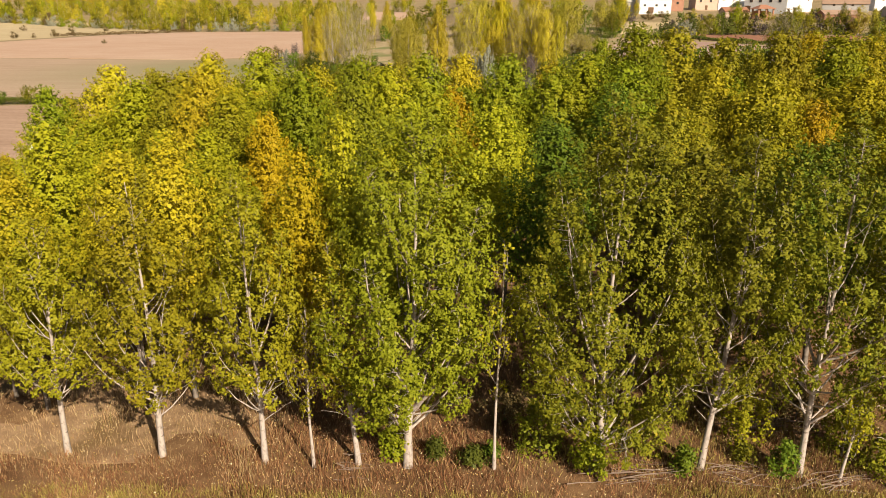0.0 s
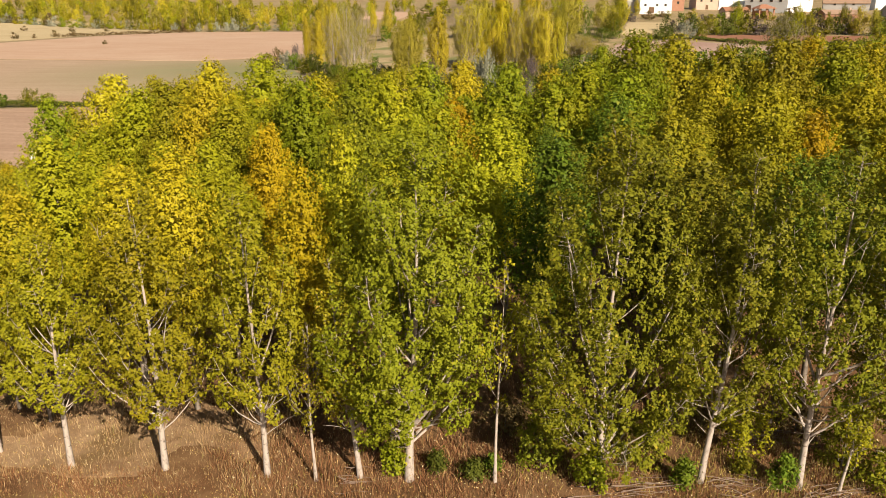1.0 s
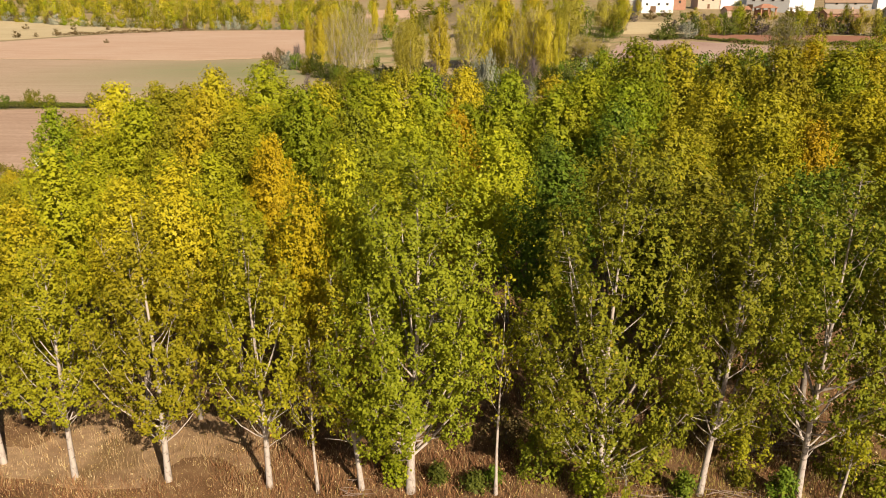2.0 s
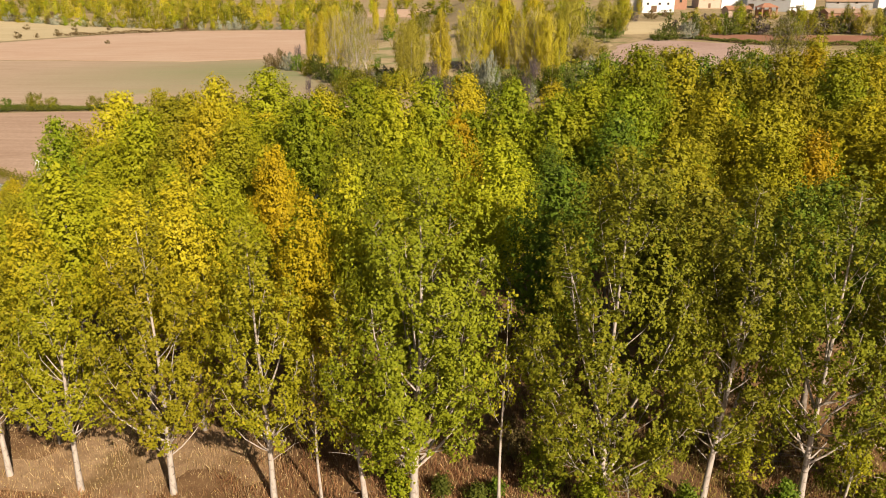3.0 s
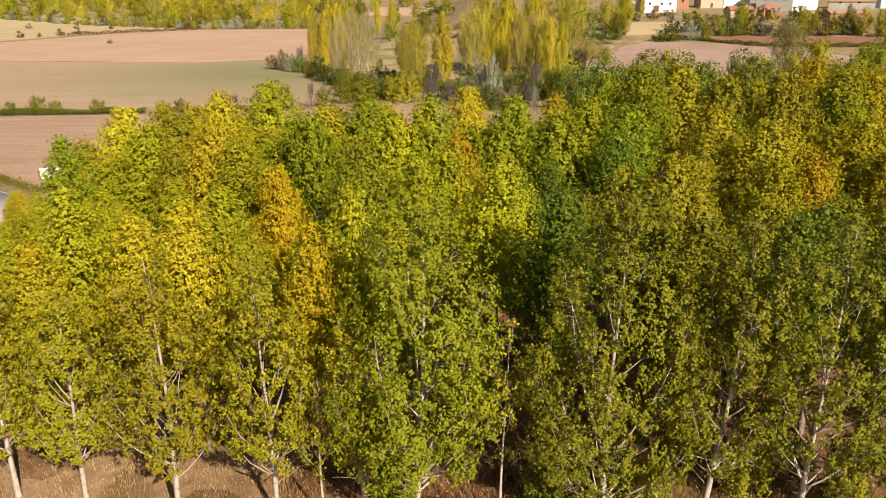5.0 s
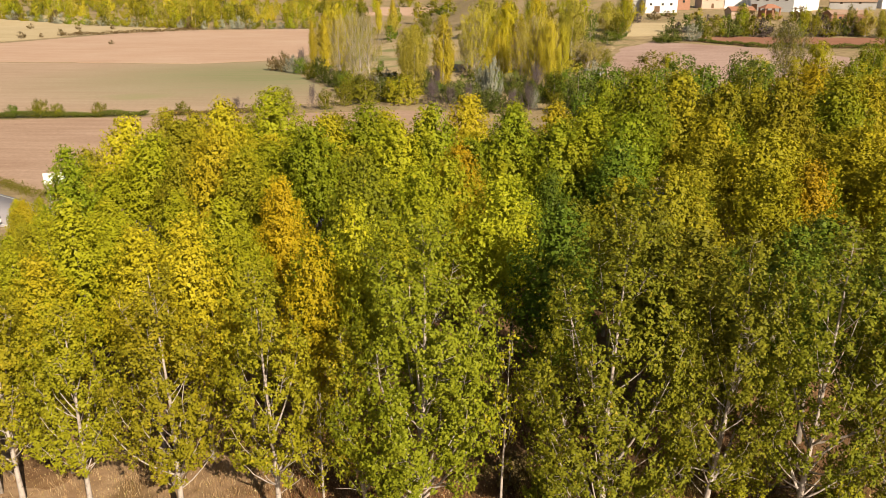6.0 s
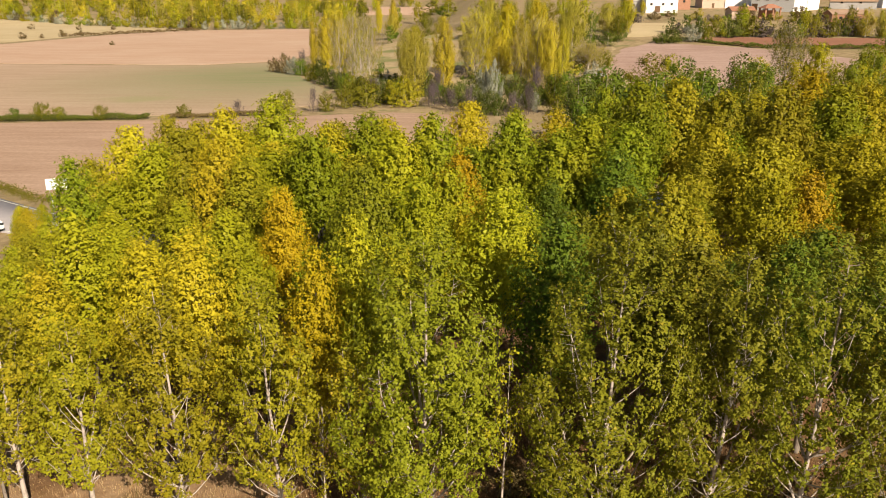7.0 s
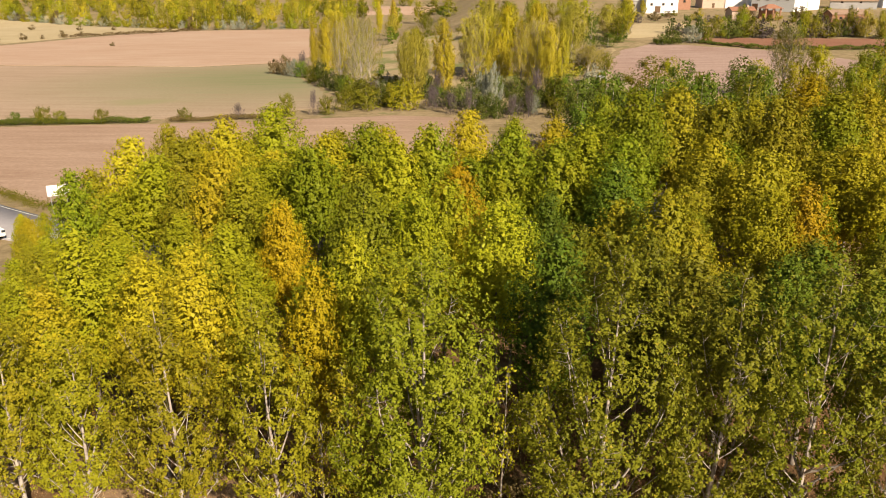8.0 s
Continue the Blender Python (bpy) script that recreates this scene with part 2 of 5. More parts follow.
STRAW = straw_material("dry_grass", [(0.0, (0.17, 0.068, 0.034)), (0.35, (0.27, 0.122, 0.058)), (0.7, (0.38, 0.205, 0.100)), (0.93, (0.54, 0.370, 0.20)), (1.0, (0.24, 0.21, 0.05))])
STRAW_PALE = straw_material("pale_dry_grass", [(0.0, (0.34, 0.20, 0.10)), (0.5, (0.50, 0.335, 0.18)), (0.9, (0.60, 0.45, 0.26)), (1.0, (0.30, 0.27, 0.07))])
STRAW_GOLD = straw_material("golden_grass", [(0.0, (0.24, 0.18, 0.05)), (0.4, (0.36, 0.28, 0.07)), (0.75, (0.48, 0.38, 0.12)), (1.0, (0.26, 0.28, 0.05))])
FALLEN = straw_material("fallen_leaf", [(0.0, (0.36, 0.20, 0.07)), (0.5, (0.54, 0.38, 0.14)), (0.85, (0.66, 0.54, 0.26)), (1.0, (0.80, 0.72, 0.50))])
STICK = straw_material("cut_branches", [(0.0, (0.15, 0.10, 0.08)), (0.5, (0.26, 0.19, 0.155)), (1.0, (0.40, 0.31, 0.26))])


# ---- mesh helpers ----
def mesh_of(name, verts, faces, mat):
    """A mesh from arrays: faces has one row a face, all with the same number of corners."""
    me = bpy.data.meshes.new(name)
    n, k = faces.shape
    me.vertices.add(len(verts))
    me.vertices.foreach_set("co", np.ascontiguousarray(verts, dtype=np.float32).ravel())
    me.loops.add(n * k)
    me.loops.foreach_set("vertex_index", np.ascontiguousarray(faces, dtype=np.int32).ravel())
    me.polygons.add(n)
    me.polygons.foreach_set("loop_start", np.arange(0, n * k, k, dtype=np.int32))
    me.polygons.foreach_set("loop_total", np.full(n, k, dtype=np.int32))
    me.update(calc_edges=True)
    me.materials.append(mat)
    return me


def smooth(me):
    me.polygons.foreach_set("use_smooth", np.ones(len(me.polygons), dtype=bool))
    return me


def part(name, data, mat, parent, label=""):
    """Links a mesh, or a bmesh, as one object under a thing or a part."""
    if isinstance(data, bmesh.types.BMesh):
        me = bpy.data.meshes.new(name)
        data.to_mesh(me)
        data.free()
        me.materials.append(mat)
        data = me
    ob = new(name, data)
    ob.parent = parent
    return tagged(ob, label)


def thing(name, m, label, category, group=""):
    ob = new(name)
    ob.empty_display_size = 0.3
    ob.matrix_basis = m
    return tagged(ob, label, category, group)


def terrain(x, y):
    """Height of the land: a level valley floor, a slope up to the village and hills behind."""
    edge = 4 - 0.3 * min(200.0, max(0.0, y - 200))
    r = min(1.0, max(0.0, (x - edge) / (24 - edge)))
    r = r * r * (3 - 2 * r)
    up = 0.0 if y < 140 else (y - 140) * 0.066 if y < 260 else 7.92 + (y - 260) * 0.055
    return max(r * min(up, 24.0), (y - 600) * 0.055 if y > 600 else 0.0)


def tube(path, radii, sides=6):
    """A tapered round bar along a path; returns corner points and four-cornered faces."""
    path, radii = np.asarray(path, float), np.asarray(radii, float)
    tan = np.gradient(path, axis=0)
    tan /= np.linalg.norm(tan, axis=1)[:, None] + 1e-9
    ref = np.array([0.31, 0.95, 0.05])
    a = np.cross(tan, ref)
    a /= np.linalg.norm(a, axis=1)[:, None] + 1e-9
    b = np.cross(tan, a)
    ang = np.linspace(0, 2 * np.pi, sides, endpoint=False)
    ring = np.cos(ang)[None, :, None] * a[:, None] + np.sin(ang)[None, :, None] * b[:, None]
    verts = (path[:, None] + ring * radii[:, None, None]).reshape(-1, 3)
    i, j = np.meshgrid(np.arange(len(path) - 1), np.arange(sides), indexing="ij")
    k = (j + 1) % sides
    faces = np.stack([i * sides + j, i * sides + k, (i + 1) * sides + k, (i + 1) * sides + j], -1).reshape(-1, 4)
    return verts, faces


def joined(pieces):
    verts, faces, base = [], [], 0
    for v, f in pieces:
        verts.append(v)
        faces.append(f + base)
        base += len(v)
    return np.concatenate(verts), np.concatenate(faces)


def leaves_at(rng, at, size, out, droop=0.35, wide=0.42, simple=False, ruffle=0.5):
    """Rhombic leaves, one at each place, turned at random and drooping a little; simple ones have three corners."""
    n = len(at)
    face = rng.normal(size=(n, 3)) * ruffle + out
    face[:, 2] += 0.15
    face /= np.linalg.norm(face, axis=1)[:, None]
    axis = rng.normal(size=(n, 3))
    axis[:, 2] -= droop
    axis -= face * (axis * face).sum(1)[:, None]
    axis /= np.linalg.norm(axis, axis=1)[:, None] + 1e-9
    side = np.cross(axis, face)
    s = (size * rng.uniform(0.65, 1.25, n))[:, None]
    if simple:
        verts = np.stack([at - side * s * 0.5, at + side * s * 0.5, at + axis * s], 1).reshape(-1, 3)
        return verts, np.arange(3 * n).reshape(n, 3)
    mid = at + axis * s * 0.42
    verts = np.stack([at, mid + side * s * wide, at + axis * s, mid - side * s * wide], 1).reshape(-1, 3)
    return verts, np.arange(4 * n).reshape(n, 4)


def make_tree(seed, m, name, label, category, leaf_mat, bark, h, wide, z0, r0, limbs, twigs, leaves, leaf,
              lean=(0.0, 0.0), peak=0.35, scatter=0.10, twig=0.9, rise=0.9, top=0.75, fork=0.0, split=True, group="", bare=0.0, foot=0.45, inner=0.3, core=0, fine=True, plume=0.55, stems=False):
    """A tree with a tapered trunk, limbs that sweep upward, fine twigs and a crown of single leaves."""
    rng = np.random.default_rng(seed)
    root = thing(name, m, label, category, group)
    u = np.linspace(0, 1, 11)
    ph = rng.uniform(0, 6.28, 4)
    wob = 0.016 * h * np.minimum(1, 3 * u)
    trunk = np.stack([lean[0] * h * u + wob * np.sin(3.3 * u + ph[0]) - wob * math.sin(ph[0]) * (1 - u),
                      lean[1] * h * u + wob * np.sin(2.7 * u + ph[1]) - wob * math.sin(ph[1]) * (1 - u), u * h * 0.96 - 0.06 * (u == 0)], 1)
    rad = r0 * (1 - u) ** 1.25 + 0.010
    rad[0] *= 1.3
    part("trunk", smooth(mesh_of("trunk", *(tube(trunk, rad, 8) if split else tube(trunk[::2], rad[::2], 5)), bark)), bark, root)

    def on_trunk(z):
        return np.array([np.interp(z, trunk[:, 2], trunk[:, k]) for k in (0, 1)] + [z])

    def reach(z):
        s = np.clip((z - z0) / (h - z0), 0.0, 1.0)
        return wide * np.where(s < peak, foot + (1 - foot) * (np.maximum(s, 0) / peak) ** 0.8, np.clip((1 - s) / (1 - peak), 0, 1) ** top)

    bars, plumes = [], []
    turn = rng.uniform(0, 6.28)
    for i in range(limbs):
        s = (i + rng.uniform(0.1, 0.9)) / limbs
        zs = z0 * rng.uniform(0.85, 1.1) + (h * 0.9 - z0) * s ** 1.15
        az = turn + i * 2.4 + rng.uniform(-0.4, 0.4)
        up = rise * rng.uniform(0.7, 1.25) * (0.8 + 0.30 * (h - zs))
        ze = min(zs + up, h * 0.985)
        out = float(reach(ze)) * rng.uniform(0.72, 1.12)
        v = np.linspace(0, 1, 7)
        p0 = on_trunk(zs)
        hor = out * (1 - (1 - v) ** 1.35)
        bend = rng.uniform(-0.25, 0.25) * v ** 2
        path = np.stack([p0[0] + hor * np.cos(az + bend), p0[1] + hor * np.sin(az + bend), zs + (ze - zs) * v ** 1.15], 1)
        path += rng.normal(size=path.shape) * 0.03 * v[:, None]
        r_here = np.interp(zs, trunk[:, 2], rad)
        thick = np.maximum(0.008, r_here * (0.55 if rng.random() < fork * 0.3 else 0.19) * (1 - 0.9 * v) ** 0.9)
        plumes.append((path, out, az))
        bars.append(tube(path, thick, 5) if split else tube(path[::3], thick[::3], 3))
    grid = np.linspace(z0 * 0.8 + 0.05, h * 0.985, 240)
    share = np.cumsum(reach(grid) ** 1.15 + 0.10 * wide)
    free = twigs - int(twigs * plume)
    zt = np.interp(rng.uniform(0, share[-1], free), share, grid)
    az = rng.uniform(0, 6.28, free)
    lump = 1 + 0.15 * np.sin(3 * az + ph[2] + 0.9 * zt) + 0.11 * np.sin(5 * az - 1.7 * zt + ph[3])
    out = reach(zt) * lump * (inner + (1 - inner) * np.sqrt(rng.uniform(0, 1, free))) * 0.94
    outs = [np.stack([np.cos(az), np.sin(az), np.full(free, 0.15)], 1)]
    mids = [np.stack([np.interp(zt, trunk[:, 2], trunk[:, k]) for k in (0, 1)] + [zt], 1) + outs[0] * np.array([1, 1, 0]) * out[:, None]]
    runs = np.array([np.linalg.norm(p[-1] - p[0]) for p, _, _ in plumes])
    for (path, far, az), run in zip(plumes, runs):
        n = max(2, round(int(twigs * plume) * run / runs.sum()))
        w = rng.uniform(0.28, 1.0, n) ** 0.8
        spine = np.stack([np.interp(w, np.linspace(0, 1, len(path)), path[:, k]) for k in range(3)], 1)
        spine[:, 2] += np.maximum(0, w - 0.9) * 3.0 * twig
        ang = rng.uniform(0, 6.28, n)
        ring = np.stack([np.cos(ang), np.sin(ang), np.full(n, 0.1)], 1)
        thick = (0.10 + 0.20 * wide) * np.clip(1.12 - w, 0.05, 1) ** 0.55 * np.sqrt(rng.uniform(0.05, 1, n))
        mids.append(spine + ring * thick[:, None])
        outs.append(ring * 0.8 + np.array([math.cos(az), math.sin(az), 0.1]) * 0.45)
    mids, outs = np.concatenate(mids), np.concatenate(outs)
    twigs = len(mids)
    lens = twig * rng.uniform(0.5, 1.0, twigs) * (0.55 + 0.45 * reach(mids[:, 2]) / wide)
    ways = outs * 0.30 + np.array([0, 0, 0.95]) + rng.normal(size=(twigs, 3)) * 0.25
    ways /= np.linalg.norm(ways, axis=1)[:, None]
    starts = mids - ways * lens[:, None] * 0.5
    starts[:, 2] = np.maximum(starts[:, 2], 0.04)
    for bar in bars:
        part("limb", smooth(mesh_of("limb", *bar, bark)), bark, root)
    thin = [tube(np.stack([a, a + w * l]), (0.011, 0.004), 3) for a, w, l in zip(starts, ways, lens)]
    if bare or stems or bark is BARK:
        tagged(part("twig_growth", mesh_of("twig_growth", *joined(thin), bark), bark, root), kind="stuff")
    keep = np.where(rng.random(len(starts)) >= bare)[0]
    which = rng.choice(keep, leaves, p=lens[keep] / lens[keep].sum())
    t = rng.uniform(0.05, 1.08, leaves)
    puff = rng.normal(size=(leaves, 3)) * (1.15 - 0.6 * t)[:, None]
    at = starts[which] + ways[which] * (lens[which] * t)[:, None] + puff * scatter
    dome = outs[which] + np.array([0, 0, 1.0]) * (0.9 * np.clip((at[:, 2] - z0) / (h - z0), 0, 1) ** 2)[:, None]
    dome = dome * (0.55 if fine or split else 0.85) + puff / (np.linalg.norm(puff, axis=1)[:, None] + 1e-6) * (0.65 if fine or split else 0.40)
    at[:, 2] = np.maximum(at[:, 2], 0.05)
    made = [leaves_at(rng, at, leaf, dome, simple=not fine, ruffle=0.5 if fine else 0.32 if split else 0.22)]
    if core:
        zc = np.interp(rng.uniform(0, share[-1], core), share, grid)
        ac = rng.uniform(0, 6.28, core)
        oc = np.stack([np.cos(ac), np.sin(ac), np.full(core, 0.5)], 1)
        rc = reach(zc) * rng.uniform(0.15, 0.86, core)
        pc = np.stack([np.interp(zc, trunk[:, 2], trunk[:, k]) for k in (0, 1)] + [zc], 1) + oc * np.array([1, 1, 0]) * rc[:, None]
        made.append(leaves_at(rng, pc, leaf * 1.7, oc * 0.9, simple=not fine, ruffle=0.36))
    part("crown", mesh_of("crown", *joined(made), leaf_mat), leaf_mat, root)
    return root


def make_poplar(seed, m, label, leaf_mat, bark, h, wide, z0, r0, plumes, shown, leaves, leaf, lean=(0.0, 0.0), peak=0.42, top=0.6,
                foot=0.4, core=0, fat=0.26, tuft=0.42, fork=0, dead=0, sides=8, twigs=0.0, bend=1.0, group="plantation poplars", per=12, hollow=0.22, slim=0.24, shell=0.5):
    """A plantation poplar: limbs sweep up from the trunk and each carries its own spindle of leaf tufts."""
    rng = np.random.default_rng(seed)
    root = thing("poplar", m, label, "poplar tree", group)
    u = np.linspace(0, 1, 11)
    ph = rng.uniform(0, 6.28, 2)
    wob = 0.013 * h * bend * np.minimum(1, 3 * u)
    trunk = np.stack([lean[0] * h * u + wob * (np.sin(3.6 * u + ph[0]) - math.sin(ph[0]) * (1 - u)),
                      lean[1] * h * u + wob * (np.sin(2.9 * u + ph[1]) - math.sin(ph[1]) * (1 - u)), u * h * 0.95 - 0.06 * (u == 0)], 1)
    rad = r0 * (1 - u) ** 1.15 + 0.012
    rad[0] *= 1.18
    part("trunk", smooth(mesh_of("trunk", *(tube(trunk, rad, sides) if sides > 5 else tube(trunk[::2], rad[::2], sides)), bark)), bark, root)

    def on_trunk(z):
        return np.array([np.interp(z, trunk[:, 2], trunk[:, k]) for k in (0, 1)] + [z])

    def reach(z):
        s = np.clip((z - z0) / (h - z0), 0.0, 1.0)
        return wide * np.where(s < peak, foot + (1 - foot) * (s / peak) ** 0.8, np.clip((1 - s) / (1 - peak), 0, 1) ** top)

    grid = np.linspace(z0 + 0.06 * (h - z0), z0 + 0.965 * (h - z0), 200)
    share = np.cumsum(reach(grid) + 0.10 * wide)
    rise = np.linspace(z0 + 0.16 * (h - z0), h, 200)
    edge = np.cumsum(reach(rise) * np.sqrt(1 + (np.gradient(reach(rise), rise)).clip(-3, 3) ** 2) + 0.05 * wide)
    turn = rng.uniform(0, 6.28)
    paths, fats, thicks = [], [], []
    forks = set(int(plumes * f) for f in np.linspace(0.45, 0.85, fork)) if fork else set()
    for i in range(plumes):
        ze = float(np.interp((i + rng.uniform(0.2, 0.8)) / plumes * share[-1], share, grid))
        az = turn + i * 2.4 + rng.uniform(-0.35, 0.35)
        out = float(reach(ze)) * (rng.uniform(0.30, 0.65) if (i % 4 == 3 or ze > z0 + 0.86 * (h - z0)) and i not in forks else rng.uniform(0.74, 1.06))
        zs = max(z0 * rng.uniform(0.75, 1.3), ze - (0.7 + 1.35 * out) * rng.uniform(0.85, 1.25))
        if i in forks:
            zs = max(z0 * rng.uniform(0.9, 1.9), zs - 0.16 * h)
        zs = min(zs, ze - 0.25)
        v = np.linspace(0, 1, 7)
        p0 = on_trunk(zs)
        hor = out * (1 - (1 - v) ** (1.25 if i in forks else 1.55))
        az = az + rng.uniform(-0.3, 0.3) * v ** 2
        path = np.stack([p0[0] + hor * np.cos(az), p0[1] + hor * np.sin(az), zs + (ze - zs) * v ** 1.12], 1) + rng.normal(size=(7, 3)) * 0.035 * v[:, None]
        r_here = float(np.interp(zs, trunk[:, 2], rad))
        paths.append(path)
        fats.append(fat * wide * rng.uniform(0.75, 1.2))
        thicks.append(np.maximum(0.007, r_here * (0.66 if i in forks else rng.uniform(0.24, 0.42)) * (1 - 0.92 * v) ** 0.85))
    crest = np.stack([on_trunk(z) for z in np.linspace(z0 + 0.45 * (h - z0), h * 0.90, 7)])
    paths.append(crest + np.array([0, 0, 1.0]) * np.linspace(0, 0.04 * h, 7)[:, None])
    fats.append(fat * wide)
    keep = set(range(plumes)) if shown >= plumes else set(sorted(range(plumes), key=lambda k: -thicks[k][0])[:shown])
    for k in sorted(keep):
        part("limb", smooth(mesh_of("limb", *(tube(paths[k], thicks[k], 5) if sides > 5 else tube(paths[k][::3], thicks[k][::3], 3)), bark)), bark, root)
    for _ in range(dead):
        zs, az, l = z0 * rng.uniform(0.55, 1.5), rng.uniform(0, 6.28), rng.uniform(0.7, 1.7)
        v = np.linspace(0, 1, 5)
        p0 = on_trunk(zs)
        path = np.stack([p0[0] + l * v * np.cos(az), p0[1] + l * v * np.sin(az), zs + l * (0.75 * v - 0.15 * v ** 2)], 1) + rng.normal(size=(5, 3)) * 0.04 * v[:, None]
        part("dead_branch", smooth(mesh_of("dead_branch", *tube(path, np.linspace(0.020, 0.005, 5), 4), bark)), bark, root, "thin bare dead branch")
    size = np.array([np.linalg.norm(p[-1] - p[0]) * f for p, f in zip(paths, fats)]) ** 0.9
    count = np.maximum(3, np.round(leaves / per * size / size.sum())).astype(int)
    own = np.repeat(np.arange(len(paths)), count)
    n = len(own)
    w = hollow + (1.04 - hollow) * rng.uniform(0, 1, n) ** 0.85
    knots = np.stack(paths)
    at7 = np.clip(w, 0, 1) * 5.999
    lo = at7.astype(int)
    f = (at7 - lo)[:, None]
    spine = knots[own, lo] * (1 - f) + knots[own, lo + 1] * f
    way = knots[own, lo + 1] - knots[own, lo]
    way /= np.linalg.norm(way, axis=1)[:, None] + 1e-9
    q = np.clip((w - hollow) / (1.06 - hollow), 0, 1)
    around = rng.normal(size=(n, 3))
    around -= way * (around * way).sum(1)[:, None]
    around /= np.linalg.norm(around, axis=1)[:, None] + 1e-9
    girth = np.array(fats)[own] * np.minimum(1, q / 0.35) ** 0.7 * np.sqrt(1 - q ** 5) * np.sqrt(rng.uniform(0.25, 1.0, n))
    mid = spine + around * girth[:, None] + way * (0.12 * tuft * rng.normal(size=n))[:, None]
    hull = np.where(rng.random(n) < shell)[0]
    zh = np.interp(rng.uniform(0, edge[-1], len(hull)), edge, rise)
    ah = rng.uniform(0, 6.28, len(hull))
    lump = 1 + 0.10 * np.sin(4 * ah + ph[0] + 0.8 * zh) + 0.08 * np.sin(7 * ah - 1.3 * zh + ph[1])
    around[hull] = np.stack([np.cos(ah), np.sin(ah), np.zeros(len(hull))], 1)
    way[hull] = around[hull] * 0.35 + np.array([0, 0, 0.93])
    spine[hull] = np.stack([np.interp(zh, trunk[:, 2], trunk[:, k]) for k in (0, 1)] + [zh], 1)
    mid[hull] = spine[hull] + around[hull] * (reach(zh) * lump * (1 - 0.38 * rng.uniform(0, 1, len(hull)) ** 1.4))[:, None]
    spine[hull] = mid[hull] - way[hull] * 0.5
    axis = around * 0.5 + way * 0.6 + np.array([0, 0, 0.5])
    axis /= np.linalg.norm(axis, axis=1)[:, None]
    long = tuft * rng.uniform(0.6, 1.25, n)
    if twigs:
        pick = np.setdiff1d(np.where(rng.random(n) < twigs)[0], hull)
        thin = [tube(np.stack([spine[k] - way[k] * 0.15, mid[k] + axis[k] * long[k] * 0.4]), (0.010, 0.004), 3) for k in pick]
        tagged(part("twig_growth", mesh_of("twig_growth", *joined(thin), bark), bark, root), kind="stuff")
    t = rng.integers(0, n, leaves)
    a = rng.uniform(-0.5, 0.6, leaves)
    ring = rng.normal(size=(leaves, 3))
    ring -= axis[t] * (ring * axis[t]).sum(1)[:, None]
    ring /= np.linalg.norm(ring, axis=1)[:, None] + 1e-9
    girth = long[t] * slim * np.sqrt(np.clip(1 - (a / 0.66) ** 2, 0.04, 1)) * np.sqrt(rng.uniform(0.2, 1, leaves))
    at = mid[t] + axis[t] * (a * long[t])[:, None] + ring * girth[:, None]
    at[:, 2] = np.maximum(at[:, 2], 0.05)
    dome = at - np.stack([np.interp(at[:, 2], trunk[:, 2], trunk[:, k]) for k in (0, 1)] + [np.minimum(at[:, 2], z0 + 0.55 * (h - z0))], 1)
    dome /= np.linalg.norm(dome, axis=1)[:, None] + 1e-9
    face = ring * 0.30 + around[t] * 0.32 + dome * 0.70 + np.array([0, 0, 0.08])
    made = [leaves_at(rng, at, leaf, face, simple=True, ruffle=0.5)]
    if core:
        zc = np.interp(rng.uniform(0, share[-1], core), share, grid)
        ac = rng.uniform(0, 6.28, core)
        oc = np.stack([np.cos(ac), np.sin(ac), np.full(core, 0.5)], 1)
        pc = np.stack([np.interp(zc, trunk[:, 2], trunk[:, k]) for k in (0, 1)] + [zc], 1) + oc * np.array([1, 1, 0]) * (reach(zc) * rng.uniform(0.1, 0.72, core))[:, None]
        made.append(leaves_at(rng, pc, leaf * 1.8, oc * 0.9, simple=True, ruffle=0.36))
    part("crown", mesh_of("crown", *joined(made), leaf_mat), leaf_mat, root)
    return root


def recolour(tree, mat):
    """Gives one copy of a tree its own leaf colour."""
    for o in tree.children:
        if o.name.startswith("crown"):
            o.material_slots[0].link = "OBJECT"
            o.material_slots[0].material = mat
    return tree


def put(proto, x, y, turn, size, mat=None, tall=1.0, label=""):
    t = copy_thing(proto, pose(x, y, terrain(x, y), 0, 0, turn) @ Matrix.Diagonal((size, size, size * tall, 1)))
    if label:
        t["label"] = label
    return recolour(t, mat) if mat else t


def ribbon_ground(name, corners, mat, z, seed, wave=0.6, label="", category="field"):
    """A piece of land with a gently uneven outline, a little above the ground below it."""
    rng = random.Random(seed)
    ring = []
    for (ax, ay), (bx, by) in zip(corners, corners[1:] + corners[:1]):
        n = max(2, int(math.hypot(bx - ax, by - ay) / 3))
        for k in range(n):
            f = k / n
            ring.append((ax + (bx - ax) * f + (rng.uniform(-wave, wave) if k else 0), ay + (by - ay) * f + (rng.uniform(-wave, wave) if k else 0)))
    bm = bmesh.new()
    up = [bm.verts.new((x, y, terrain(x, y) + z)) for x, y in ring]
    low = [bm.verts.new((x, y, terrain(x, y) - 0.3)) for x, y in ring]
    bm.faces.new(up)
    for k in range(len(ring)):
        j = (k + 1) % len(ring)
        bm.faces.new((up[k], low[k], low[j], up[j]))
    bmesh.ops.triangulate(bm, faces=bm.faces[:])
    bmesh.ops.recalc_face_normals(bm, faces=bm.faces[:])
    return tagged(part(name, bm, mat, None), label, category, kind="structure")


